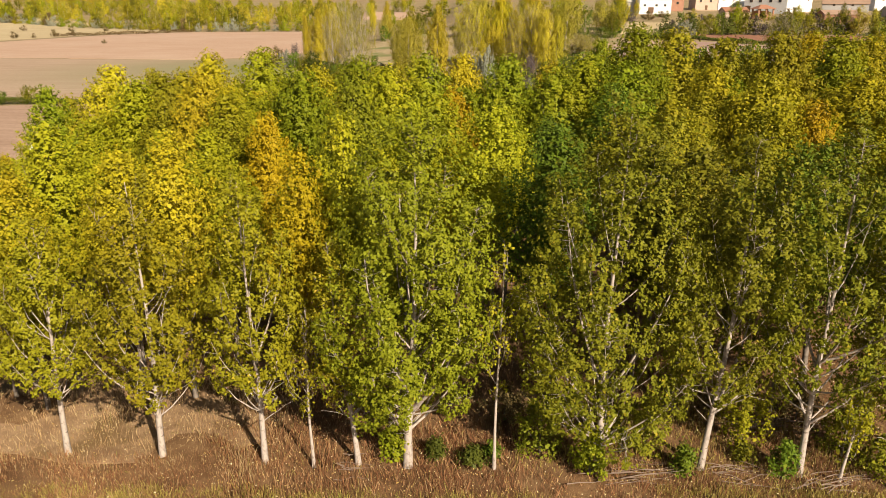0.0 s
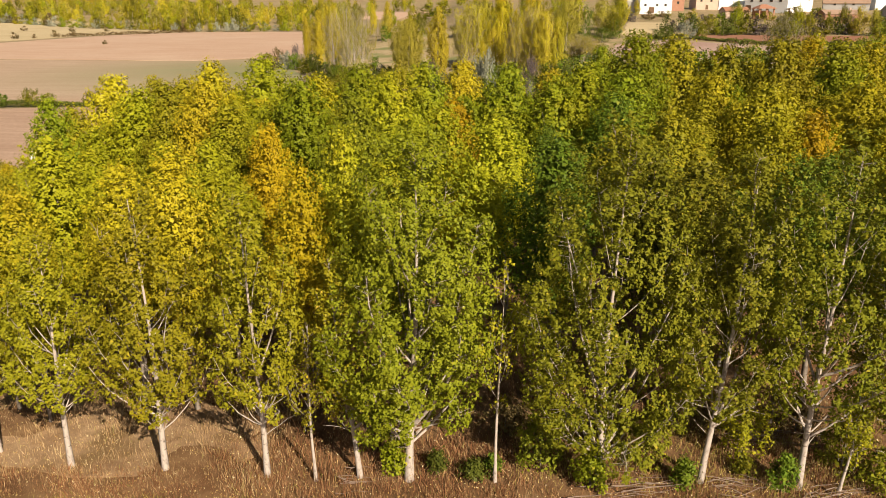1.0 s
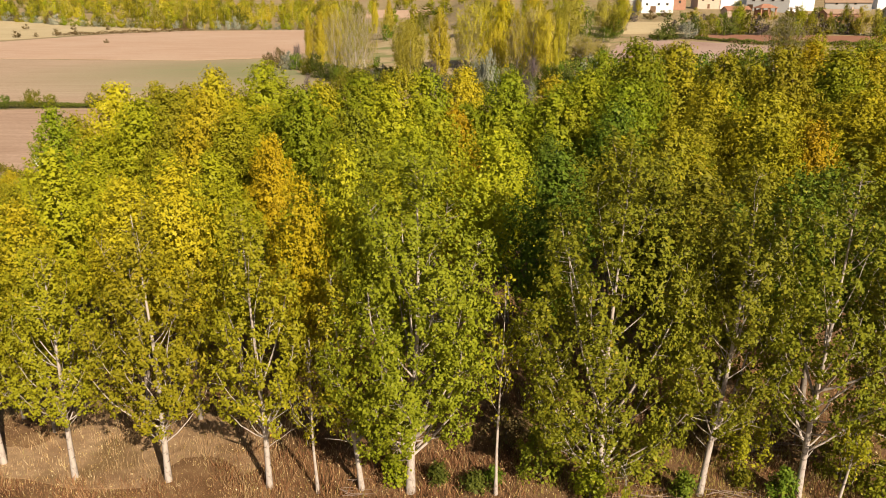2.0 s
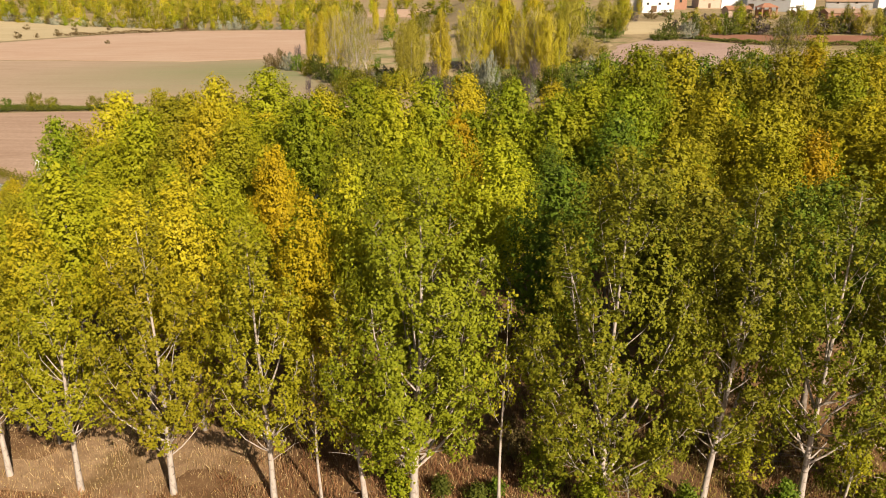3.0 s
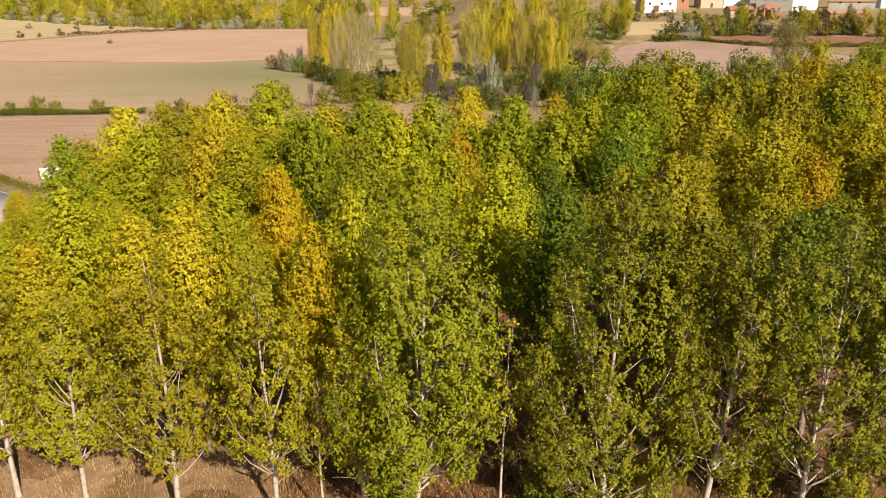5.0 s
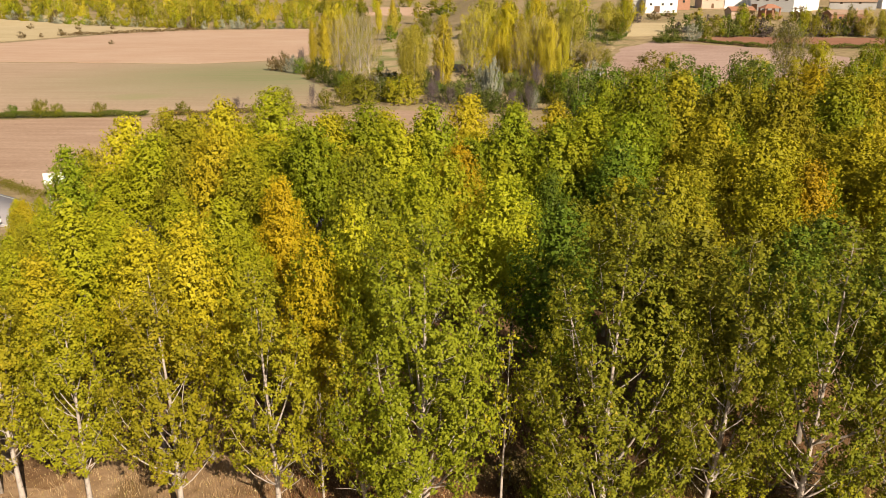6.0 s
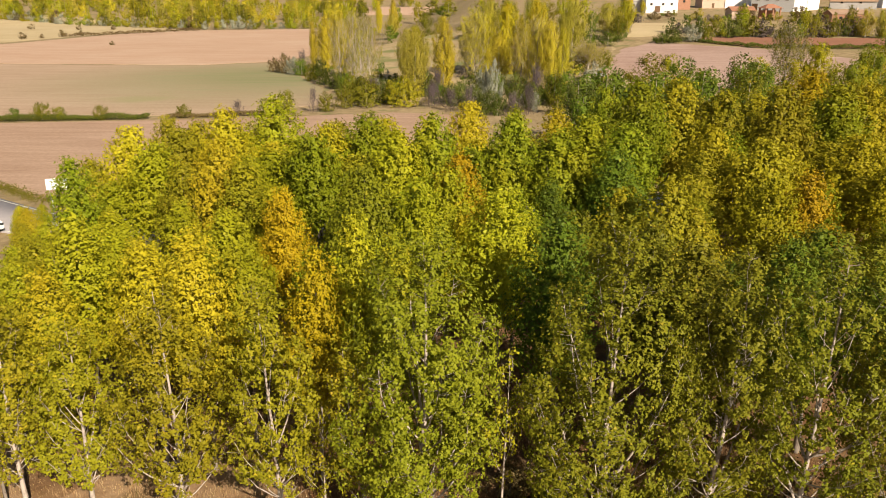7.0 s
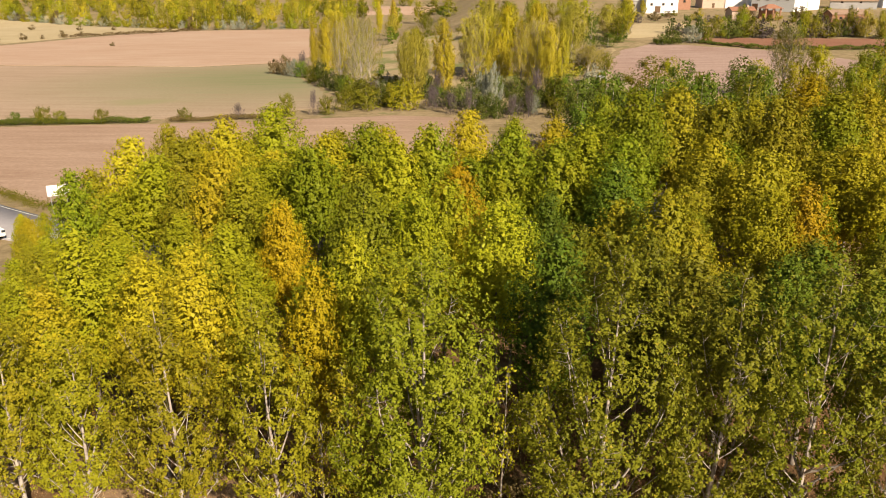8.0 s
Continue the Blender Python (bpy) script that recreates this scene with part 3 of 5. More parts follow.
# ---- land ----
def ground_sheet():
    xs = np.unique(np.concatenate([np.linspace(-3000, 3000, 25), np.linspace(-60, 60, 121), np.linspace(60, 300, 25)]))
    ys = np.unique(np.concatenate([np.linspace(-1500, 4000, 23), np.linspace(5, 75, 71), np.arange(80, 620, 10.0)]))
    gx, gy = np.meshgrid(xs, ys)
    fade = np.clip((60 - np.abs(gx)) / 20, 0, 1) * np.clip((72 - gy) / 10, 0, 1) * np.clip((gy - 6) / 6, 0, 1)
    gz = fade * 0.07 * (np.sin(gx * 0.9 + gy * 0.4) + np.sin(gx * 0.37 - gy * 0.8 + 1.3))
    gz = gz + np.array([[terrain(x, y) for x in xs] for y in ys])
    i, j = np.meshgrid(np.arange(len(ys) - 1), np.arange(len(xs) - 1), indexing="ij")
    w = len(xs)
    faces = np.stack([i * w + j, i * w + j + 1, (i + 1) * w + j + 1, (i + 1) * w + j], -1).reshape(-1, 4)
    me = smooth(mesh_of("ground", np.stack([gx, gy, gz], -1).reshape(-1, 3), faces, SOIL_GROUND))
    me.materials.append(SOIL_FOREST)
    cx, cy = (xs[:-1] + xs[1:]) / 2, (ys[:-1] + ys[1:]) / 2
    mx, my = np.meshgrid(cx, cy)
    floor = (my > 20 + 1.6 * np.sin(mx * 0.55) + 1.1 * np.sin(mx * 1.7 + 1)) & (my < 66 + np.maximum(0, mx - 10) * 0.5) & (mx > -26) & (mx < 60) & (my < 75)
    me.polygons.foreach_set("material_index", floor.astype(np.int32).ravel())
    return tagged(new("ground", me), "brown leaf litter and dry meadow soil between fields", "ground", kind="structure")


ground_sheet()
ribbon_ground("field_near", [(-115.8, 127.1), (-84.3, 132.4), (-39.6, 139.6), (-15.1, 147.3), (-2.0, 144.6), (4.0, 113.9), (-4.8, 87.9), (-24.1, 77.3), (-43.6, 78.8), (-57.3, 87.8), (-90.7, 111.1)], SOIL_NEAR, 0.05, 1, label="bare pinkish stubble field beside the poplar wood")
ribbon_ground("field_fallow", [(-205.0, 121.4), (-85.0, 138.2), (-48.1, 143.8), (-36.7, 152.7), (-27.5, 160.6), (-37.3, 186.9), (-50.7, 220.3), (-64.3, 262.2), (-89.9, 248.3), (-158.2, 251.9), (-257.2, 260.6)], SOIL_MID, 0.05, 2, label="tan fallow field greening with weeds towards the trees")
ribbon_ground("field_red", [(-258.3, 264.4), (-158.8, 254.8), (-90.1, 250.9), (-65.9, 265.9), (-61.1, 294.3), (-80.2, 387.3), (-109.4, 526.2), (-182.6, 503.2), (-208.9, 463.0), (-220.8, 357.5), (-275.8, 323.7)], SOIL_RED, 0.05, 4, label="reddish ploughed field")
ribbon_ground("field_pale", [(-459.0, 384.9), (-228.5, 371.6), (-217.2, 480.1), (-195.5, 518.4), (-282.6, 610.3), (-362.2, 685.7), (-585.4, 699.9)], SOIL_BEIGE, 0.05, 5, label="pale straw-coloured stubble field")
ribbon_ground("field_harrowed", [(28.7, 171.2), (32.3, 194.5), (44.0, 234.4), (56.9, 250.0), (82.0, 238.0), (108.6, 209.1), (82.4, 162.4)], SOIL_PLUM, 0.05, 6, label="greyish-pink harrowed field behind the wood")
ribbon_ground("field_clay", [(66.9, 254.8), (76.1, 264.8), (122.3, 262.4), (169.9, 258.4), (172.9, 238.1), (125.2, 238.1), (98.0, 236.0), (84.0, 239.5)], SOIL_BRICK, 0.05, 7, label="strip of brick-red clay field")
ribbon_ground("field_meadow", [(47.7, 264.2), (55.1, 279.4), (63.1, 315.4), (82.8, 315.7), (89.3, 285.0), (72.0, 269.6)], SOIL_BEIGE, 0.04, 8, label="dry yellow meadow below the village")
ribbon_ground("riverside_turf", [(-26.0, 162.0), (-8.0, 158.0), (14.0, 152.0), (27.0, 172.0), (30.5, 195.0), (42.5, 235.0), (44.0, 262.0), (30.0, 330.0), (-8.0, 345.0), (-40.0, 345.0), (-58.0, 290.0), (-49.0, 221.0), (-36.0, 188.0)], SOIL_RIVER, 0.02, 12, label="dry tan and green turf between riverside trees", category="meadow")
ribbon_ground("pale_clearing", [(-26.0, 25.9), (-17.0, 26.4), (-11.5, 26.0), (-8.0, 27.2), (-7.5, 29.5), (-12.0, 32.5), (-20.0, 33.5), (-27.0, 33.0)], SOIL_CLEARING, 0.06, 13, wave=0.7, label="pale dry trodden clearing beside the poplars", category="ground")
ribbon_ground("field_far", [(-95, 688), (-38, 687), (-38, 786), (-115, 789)], SOIL_RED, 0.15, 9, label="far pink ploughed field on the hillside")


def road():
    line = np.array([(-152.7, 140.5), (-101.7, 109.1), (-68.1, 87.2), (-54.3, 77.7), (-43.1, 71.0), (-30.2, 68.9), (-15.4, 73.8), (6.2, 77.5), (32.5, 84.7), (77.8, 96.7)], float)
    t = np.linspace(0, len(line) - 1, 90)
    c = np.stack([np.interp(t, np.arange(len(line)), line[:, k]) for k in (0, 1)], 1)
    for _ in range(4):
        c[1:-1] = (c[:-2] + 2 * c[1:-1] + c[2:]) / 4
    d = np.gradient(c, axis=0)
    d /= np.linalg.norm(d, axis=1)[:, None]
    side = np.stack([-d[:, 1], d[:, 0]], 1)

    def strip(a, b, z, low):
        rows = [np.c_[c + side * a, np.full(len(c), low)], np.c_[c + side * a, np.full(len(c), z)], np.c_[c + side * b, np.full(len(c), z)], np.c_[c + side * b, np.full(len(c), low)]]
        v = np.stack(rows, 1).reshape(-1, 3)
        i, j = np.meshgrid(np.arange(len(c) - 1), np.arange(3), indexing="ij")
        return v, np.stack([i * 4 + j, i * 4 + j + 1, (i + 1) * 4 + j + 1, (i + 1) * 4 + j], -1).reshape(-1, 4)

    ob = tagged(new("road", mesh_of("road", *strip(-3.4, 3.4, 0.09, -0.1), ASPHALT)), "grey worn asphalt road with white edge lines", "road", kind="structure")
    part("edge_line", mesh_of("edge_line", *strip(3.0, 3.14, 0.094, 0.05), ROAD_PAINT), ROAD_PAINT, ob, "thin white painted edge line")
    part("edge_line", mesh_of("edge_line", *strip(-3.14, -3.0, 0.094, 0.05), ROAD_PAINT), ROAD_PAINT, ob, "thin white painted edge line")


road()

# ---- front row of the plantation ----
# x, y, height, crown half-width, crown base, trunk radius, lean x, leaves in hundreds
FRONT = [
    ("spring", -14.90, 26.5, 10.2, 2.00, 2.7, 0.115, 0.000, 112, 1, 0.66, "slender poplar with thin lime-yellow crown on pale trunk"),
    ("spring", -11.03, 26.4, 11.8, 2.25, 2.3, 0.125, -0.005, 165, 1, 0.60, "young poplar with lime-green crown and pale smooth trunk"),
    ("spring", -6.92, 26.3, 11.8, 1.95, 2.6, 0.115, -0.010, 130, 2, 0.62, "poplar with forked pale trunk and open crown"),
    ("olive", -3.23, 26.3, 9.6, 1.30, 2.4, 0.105, -0.080, 55, 1, 0.70, "poplar leaning slightly, olive leaves, pale trunk"),
    ("leafy", -1.30, 26.3, 13.9, 3.00, 1.8, 0.17, 0.015, 480, 3, 0.46, "broad poplar with dense green crown and thick trunk"),
    ("fern", 6.10, 26.4, 14.4, 3.20, 1.0, 0.12, 0.005, 400, 5, 0.48, "broad many-stemmed poplar with green crown to the ground"),
    ("moss", 10.02, 26.4, 13.6, 2.35, 2.6, 0.12, 0.060, 190, 2, 0.56, "poplar with leaning white trunk and olive crown"),
    ("fern", 13.75, 26.3, 14.0, 2.60, 2.8, 0.125, 0.005, 210, 4, 0.54, "forked poplar with white upper limbs and green crown"),
    ("moss", 17.40, 26.5, 13.4, 2.60, 2.0, 0.12, 0.000, 200, 1, 0.58, "poplar with dense green crown"),
    ("spring", -18.40, 27.4, 10.4, 2.10, 2.4, 0.115, 0.000, 145, 1, 0.66, "poplar with lime-green crown on pale trunk"),
]
for k, (tone, x, y, h, w, z0, r0, lx, n, fork, top, text) in enumerate(FRONT):
    make_poplar(100 + k, pose(x, y, 0), text, LEAF[tone], BARK, h, w * 1.17, z0, r0, 20 + int(w * 5), 99, n * 100, 0.108, lean=(lx, 0.0), fork=fork, dead=4, twigs=0.3,
                group="front row of poplars", peak=0.40, top=top * 0.85, fat=0.19, tuft=0.42, per=15, slim=0.34, shell=0.26, foot=0.34, hollow=0.42)
# thin saplings between the big ones
for k, (x, y, h, w, z0, n, lx, tone) in enumerate([(-4.95, 26.1, 6.8, 0.75, 2.6, 10, -0.02, "spring"), (2.06, 26.2, 9.5, 0.80, 3.4, 10, 0.0, "olive"), (15.1, 25.9, 4.5, 0.8, 1.6, 14, 0.08, "olive")]):
    make_tree(140 + k, pose(x, y, 0), "poplar_sapling", "thin poplar sapling with bare straight stem", "sapling", LEAF[tone], BARK, h, w, z0, 0.06, 7, n * 6, n * 100, 0.115,
              lean=(lx, 0.0), twig=0.7, group="poplar saplings")

# ---- the wood behind ----
# x, y, height, crown half-width, leaf tone
WOOD = [
    (-22.9, 43.1, 12.5, 1.60, "green"), (-22.4, 50.5, 12.4, 1.90, "yellow"), (-24.6, 48.8, 11.7, 1.60, "olive"), (-25.0, 62.9, 11.0, 1.40, "olive"), (-15.9, 63.4, 12.5, 2.20, "lime"),
    (-9.5, 52.8, 13.2, 2.00, "yellow"), (-6.7, 54.0, 13.7, 2.20, "green"), (0.4, 62.6, 13.4, 2.00, "yellow"), (4.2, 61.9, 13.3, 1.60, "lime"), (7.2, 61.8, 13.2, 2.10, "yellow"),
    (11.2, 62.6, 13.6, 1.70, "green"), (12.5, 56.2, 14.5, 2.00, "green"), (16.5, 60.2, 14.1, 2.20, "olive"), (16.4, 50.6, 13.6, 2.10, "bronze"), (26.9, 73.0, 13.3, 2.30, "olive"),
    (34.9, 79.5, 13.8, 2.40, "amber"), (22.6, 56.0, 14.4, 2.20, "olive"), (31.9, 62.3, 13.5, 2.20, "bronze"), (19.7, 42.9, 12.9, 2.50, "amber"), (25.4, 49.2, 12.0, 2.20, "bronze"),
    (-9.5, 39.6, 11.9, 1.35, "amber"), (-4.9, 37.9, 13.4, 1.90, "leafy"), (0.0, 47.4, 12.3, 1.90, "amber"), (8.3, 50.9, 12.8, 1.90, "lime"), (-4.2, 48.8, 12.5, 1.90, "lime"),
    (-4.3, 31.2, 13.1, 1.50, "lime"), (-1.9, 37.8, 12.0, 1.70, "lime"), (2.3, 37.6, 11.6, 2.00, "lime"), (10.9, 39.3, 12.8, 2.00, "olive"), (10.6, 49.4, 12.5, 2.00, "green"),
    (-6.0, 30.2, 11.8, 1.50, "amber"), (-19.6, 40.8, 11.2, 1.70, "lime"), (-11.4, 31.2, 12.2, 1.80, "yellow"), (-17.7, 32.9, 12.2, 1.90, "lime"), (-17.6, 30.0, 11.2, 1.70, "yellow"),
    (-12.8, 43.9, 12.2, 1.90, "olive"), (-11.6, 36.8, 11.5, 1.80, "lime"), (-9.3, 46.6, 12.6, 1.80, "green"), (-14.8, 44.9, 13.3, 1.80, "yellow"), (-17.2, 45.2, 11.8, 1.70, "olive"),
    (-16.0, 41.2, 11.6, 1.80, "lime"), (-13.9, 31.6, 11.8, 1.80, "yellow"), (-9.9, 32.9, 11.4, 1.70, "lime"), (-2.1, 50.6, 13.4, 2.00, "green"), (-0.8, 42.0, 12.4, 1.90, "lime"),
    (0.3, 38.9, 11.2, 1.70, "yellow"), (4.7, 32.3, 12.8, 2.10, "dark"), (15.3, 48.9, 12.4, 1.90, "olive"), (18.6, 47.0, 12.4, 2.00, "olive"), (12.6, 39.4, 12.1, 2.00, "olive"),
    (9.3, 45.8, 11.9, 1.90, "dark"), (6.4, 49.5, 12.2, 1.90, "green"), (3.4, 50.6, 12.8, 1.80, "green"), (3.2, 43.0, 12.2, 1.90, "green"), (-17.5, 54.8, 12.9, 1.80, "yellow"),
    (-19.8, 47.5, 11.8, 1.90, "lime"), (-20.8, 54.5, 11.8, 1.90, "spring"), (-21.2, 59.2, 11.4, 1.90, "olive"), (-20.6, 33.2, 10.4, 1.80, "lime"), (-22.6, 37.8, 10.0, 1.70, "spring"),
    (19.4, 58.2, 13.9, 2.10, "olive"), (28.8, 61.0, 13.9, 2.20, "green"), (14.4, 31.0, 12.9, 2.20, "dark"), (10.2, 31.4, 11.8, 2.00, "moss"), (-20.4, 36.6, 11.0, 1.70, "lime"),
]
EDGE = "plantation poplar in autumn leaf behind the front row"
DEEP = "plantation poplar in autumn leaf deep in the wood"
near_wood = [make_poplar(200 + k, pose(x, y, 0) @ Matrix.Diagonal((w / 1.88, w / 1.88, h / 12.5, 1)), EDGE, LEAF[tone], BARK_SHADED, 12.5, 2.1, 4.4, 0.11, 26, 16, 12500, 0.114,
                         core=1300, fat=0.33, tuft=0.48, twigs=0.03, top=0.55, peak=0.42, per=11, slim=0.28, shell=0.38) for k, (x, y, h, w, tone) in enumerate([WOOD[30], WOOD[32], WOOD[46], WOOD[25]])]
mid_wood = [make_poplar(230 + k, pose(x, y, 0) @ Matrix.Diagonal((w / 1.88, w / 1.88, h / 12.5, 1)), DEEP, LEAF[tone], BARK_SHADED, 12.5, 2.1, 5.4, 0.10, 28, 10, 11000, 0.121,
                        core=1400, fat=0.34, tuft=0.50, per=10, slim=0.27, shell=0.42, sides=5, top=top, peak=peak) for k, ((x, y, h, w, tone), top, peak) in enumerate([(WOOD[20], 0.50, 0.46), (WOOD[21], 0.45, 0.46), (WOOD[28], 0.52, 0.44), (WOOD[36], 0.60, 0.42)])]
far_wood = [make_poplar(260 + k, pose(x, y, 0) @ Matrix.Diagonal((w / 1.88, w / 1.88, h / 12.5, 1)), DEEP, LEAF[tone], BARK_SHADED, 12.5, 2.1, 6.4, 0.09, 26, 6, 9200, 0.130,
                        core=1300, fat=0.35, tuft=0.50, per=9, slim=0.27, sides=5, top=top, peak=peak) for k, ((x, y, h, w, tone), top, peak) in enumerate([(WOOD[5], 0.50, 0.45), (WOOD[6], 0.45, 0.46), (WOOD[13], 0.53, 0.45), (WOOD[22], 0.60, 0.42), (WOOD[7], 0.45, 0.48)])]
rng = random.Random(5)
taken = [(o.location.x, o.location.y) for o in near_wood + mid_wood + far_wood]


def plant(x, y, h, w, tone):
    taken.append((x, y))
    put(rng.choice(near_wood if y < 34.5 else mid_wood if y < 46 else far_wood), x, y, rng.uniform(0, 360), w / 1.88, LEAF[tone], (h / 12.5) / (w / 1.88))


for x, y, h, w, tone in WOOD:
    if min(math.hypot(x - a, y - b) for a, b in taken) > 0.3:
        plant(x, y, h, w, tone)
for row in range(1, 17):
    for col in range(-6, 14):
        x = -15 + 4.0 * col + rng.uniform(-0.5, 0.5) + (0.9 if row % 2 else 0.0)
        y = 26.3 + 3.95 * row + rng.uniform(-0.5, 0.5)
        h, w, dice = rng.uniform(10.4, 11.6), rng.uniform(1.8, 2.15), rng.random()
        left = float(np.interp(y, [28, 34, 42, 50, 62], [-19.0, -20.5, -23.0, -24.5, -24.5]))
        back = 62.5 if x < 14 else 63 + (x - 14) * 0.80
        if x < left or y > back or abs(x) > 0.60 * y + 3.5 or min(math.hypot(x - a, y - b) for a, b in taken) < 2.5:
            continue
        near = min((math.hypot(x - a, y - b), tone) for a, b, _, _, tone in WOOD)
        if 0.5 < x < 4.2 and y < 36.5:
            continue
        if near[1] != "amber" and dice < 0.35:
            tone = near[1]
        elif x > 8 and y > 41:
            tone = rng.choice(["bronze", "green", "olive", "bronze", "olive"])
        # deeper leaf tones here also stand in for shade behind the front row
        elif x > 2:
            tone = rng.choice(["moss", "fern", "olive", "dark"])
        elif x < -10:
            tone = rng.choice(["lime", "spring", "olive", "yellow", "lime"])
        else:
            tone = rng.choice(["green", "green", "spring", "lime", "olive"])
        plant(x, y, h * (0.93 if x < -11 else 1.0), w, tone)


# ---- ground cover at the wood's edge ----
def blades(name, seed, count, x0, x1, y0, y1, tall, mat, label, clump=0.5, lean=0.24, width=0.016):
    """Tufts of grass: one narrow bent blade each, gathered in clumps."""
    rng = np.random.default_rng(seed)
    tufts = max(20, count // 14)
    tx, ty = rng.uniform(x0, x1, tufts), rng.uniform(y0, y1, tufts)
    hgt = tall * rng.uniform(0.45, 1.15, tufts) * (0.65 + 0.5 * np.sin(tx * 0.9 + 1.7 * np.sin(ty * 0.7)) ** 2)
    w = rng.integers(0, tufts, count)
    base = np.stack([tx[w] + rng.normal(size=count) * clump * 0.35, ty[w] + rng.normal(size=count) * clump * 0.35, np.full(count, -0.02)], 1)
    h = hgt[w] * rng.uniform(0.5, 1.1, count)
    az = rng.uniform(0, 6.28, count)
    side = np.stack([np.cos(az), np.sin(az), np.zeros(count)], 1) * width * 0.5
    tip = base + np.stack([rng.normal(size=count) * lean * h, rng.normal(size=count) * lean * h, h], 1)
    mid = base * 0.5 + tip * 0.5 + np.array([0, 0, 1.0]) * (h * 0.08)[:, None]
    verts = np.stack([base - side, base + side, mid + side * 0.8, tip], 1).reshape(-1, 3)
    faces = np.arange(4 * count).reshape(count, 4)
    return tagged(new(name, mesh_of(name, verts, faces, mat)), label, "grass", kind="stuff")


blades("dry_grass", 1, 34000, -9.5, 22, 23.4, 29.0, 0.46, STRAW, "tall reddish-brown dry grass along the wood's edge")
blades("dry_grass_verge", 7, 10000, -22, -9.5, 23.4, 26.3, 0.42, STRAW, "reddish-brown dry grass before the pale clearing")
blades("undergrowth_grass", 2, 18000, -8, 24, 28.0, 39.0, 0.55, STRAW, "sparse brown dry grass under the poplars", 0.9)
blades("golden_grass", 3, 15000, -22, 4, 22.4, 24.3, 0.44, STRAW_GOLD, "lower golden-green grass before the poplars")
blades("golden_grass_bank", 4, 8000, 8.0, 20, 23.2, 25.3, 0.50, STRAW_GOLD, "golden grass bank beside cut branches")
blades("wood_edge_grass", 5, 9000, 3.0, 22, 26.0, 32.0, 0.60, STRAW_GOLD, "golden-green grass growing among the poplar trunks", 0.8)
blades("pale_grass", 6, 15000, -24, -7, 25.3, 34.0, 0.46, STRAW_PALE, "tall thin dry grass stalks at the wood's edge", 0.8, 0.2, 0.016)


def fallen_leaves():
    rng = np.random.default_rng(9)
    n = 10500
    at = np.stack([rng.uniform(-22, 22, n), 23 + 19 * rng.uniform(0, 1, n) ** 1.4, rng.uniform(0.03, 0.34, n)], 1)
    out = np.tile([0.0, -0.4, 1.2], (n, 1))
    tagged(new("fallen_leaves", mesh_of("fallen_leaves", *leaves_at(rng, at, 0.058, out, 0.0), FALLEN)), "scattered yellow fallen leaves caught in the grass", "leaves", kind="stuff")


fallen_leaves()


def brushwood(x, y, length, n, seed, turn):
    """A heap of cut branches lying across each other."""
    rng = np.random.default_rng(seed)
    root = thing("brushwood_pile", pose(x, y, 0, 0, 0, turn), "pile of pale cut branches lying in dry grass", "branches", "brushwood piles")
    for _ in range(n):
        l = length * rng.uniform(0.4, 1.0)
        a = rng.normal() * 0.22
        c = np.array([rng.normal() * length * 0.22, rng.normal() * 0.35, rng.uniform(0.05, 0.42)])
        d = np.array([math.cos(a), math.sin(a), rng.normal() * 0.06])
        v = np.linspace(-0.5, 0.5, 5)[:, None]
        path = c + d * l * v + rng.normal(size=(5, 3)) * 0.04
        path[:, 2] = np.maximum(path[:, 2], 0.03)
        part("branch", smooth(mesh_of("branch", *tube(path, np.linspace(0.022, 0.006, 5) * rng.uniform(0.5, 1.2), 5), STICK)), STICK, root)


brushwood(7.6, 25.9, 3.2, 16, 1, 4)
brushwood(11.6, 26.0, 2.6, 14, 2, -8)
brushwood(14.6, 25.5, 2.4, 14, 3, 12)
brushwood(13.6, 29.6, 3.0, 18, 4, 0)
brushwood(-3.4, 25.9, 1.6, 8, 5, 3)


WORDS_SHRUB = {"rust": "rusty brown twiggy", "yellow": "golden yellow leafy"}


def shrub(seed, x, y, h, wide, n, leaf, tone, label, group=""):
    return make_tree(seed, pose(x, y, 0), "shrub", label, "shrub", LEAF[tone], BARK_SHADED, h, wide, 0.12, 0.035, 7, 60, n, leaf,
                     twig=0.45 * h ** 0.5, peak=0.45, scatter=0.10, top=0.5, group=group, foot=0.8, core=n // 12)


for k, (x, y, h, w, n, tone) in enumerate([(-0.2, 26.8, 0.8, 0.55, 1000, "hedge"), (1.2, 26.5, 0.6, 0.7, 1000, "hedge"), (2.0, 26.9, 0.6, 0.5, 700, "dark"), (5.7, 26.0, 1.9, 0.8, 2200, "green"),
                                           (9.3, 26.1, 1.2, 0.55, 1300, "dark"), (13.1, 26.1, 1.4, 0.6, 1700, "dark"), (-1.9, 26.6, 1.5, 0.7, 1400, "green"), (11.9, 26.9, 0.8, 0.45, 600, "moss"), (3.9, 27.2, 2.4, 1.1, 2400, "fern"), (8.1, 27.4, 2.6, 1.2, 2600, "fern"), (12.1, 28.0, 3.4, 1.3, 2600, "olive"), (15.8, 27.3, 2.4, 1.2, 2400, "moss"), (17.0, 26.4, 1.8, 1.0, 2000, "fern"), (7.0, 29.4, 1.8, 1.1, 1600, "rust"), (11.0, 30.0, 1.7, 1.1, 1600, "rust"), (2.6, 29.8, 1.6, 1.1, 1600, "rust"), (15.2, 30.2, 1.8, 1.2, 1600, "rust")]):
    shrub(300 + k, x, y, h, w, n, 0.10, tone, f"low {WORDS_SHRUB.get(tone, 'leafy green')} shrub growing in dry grass", "shrubs at the wood's edge")

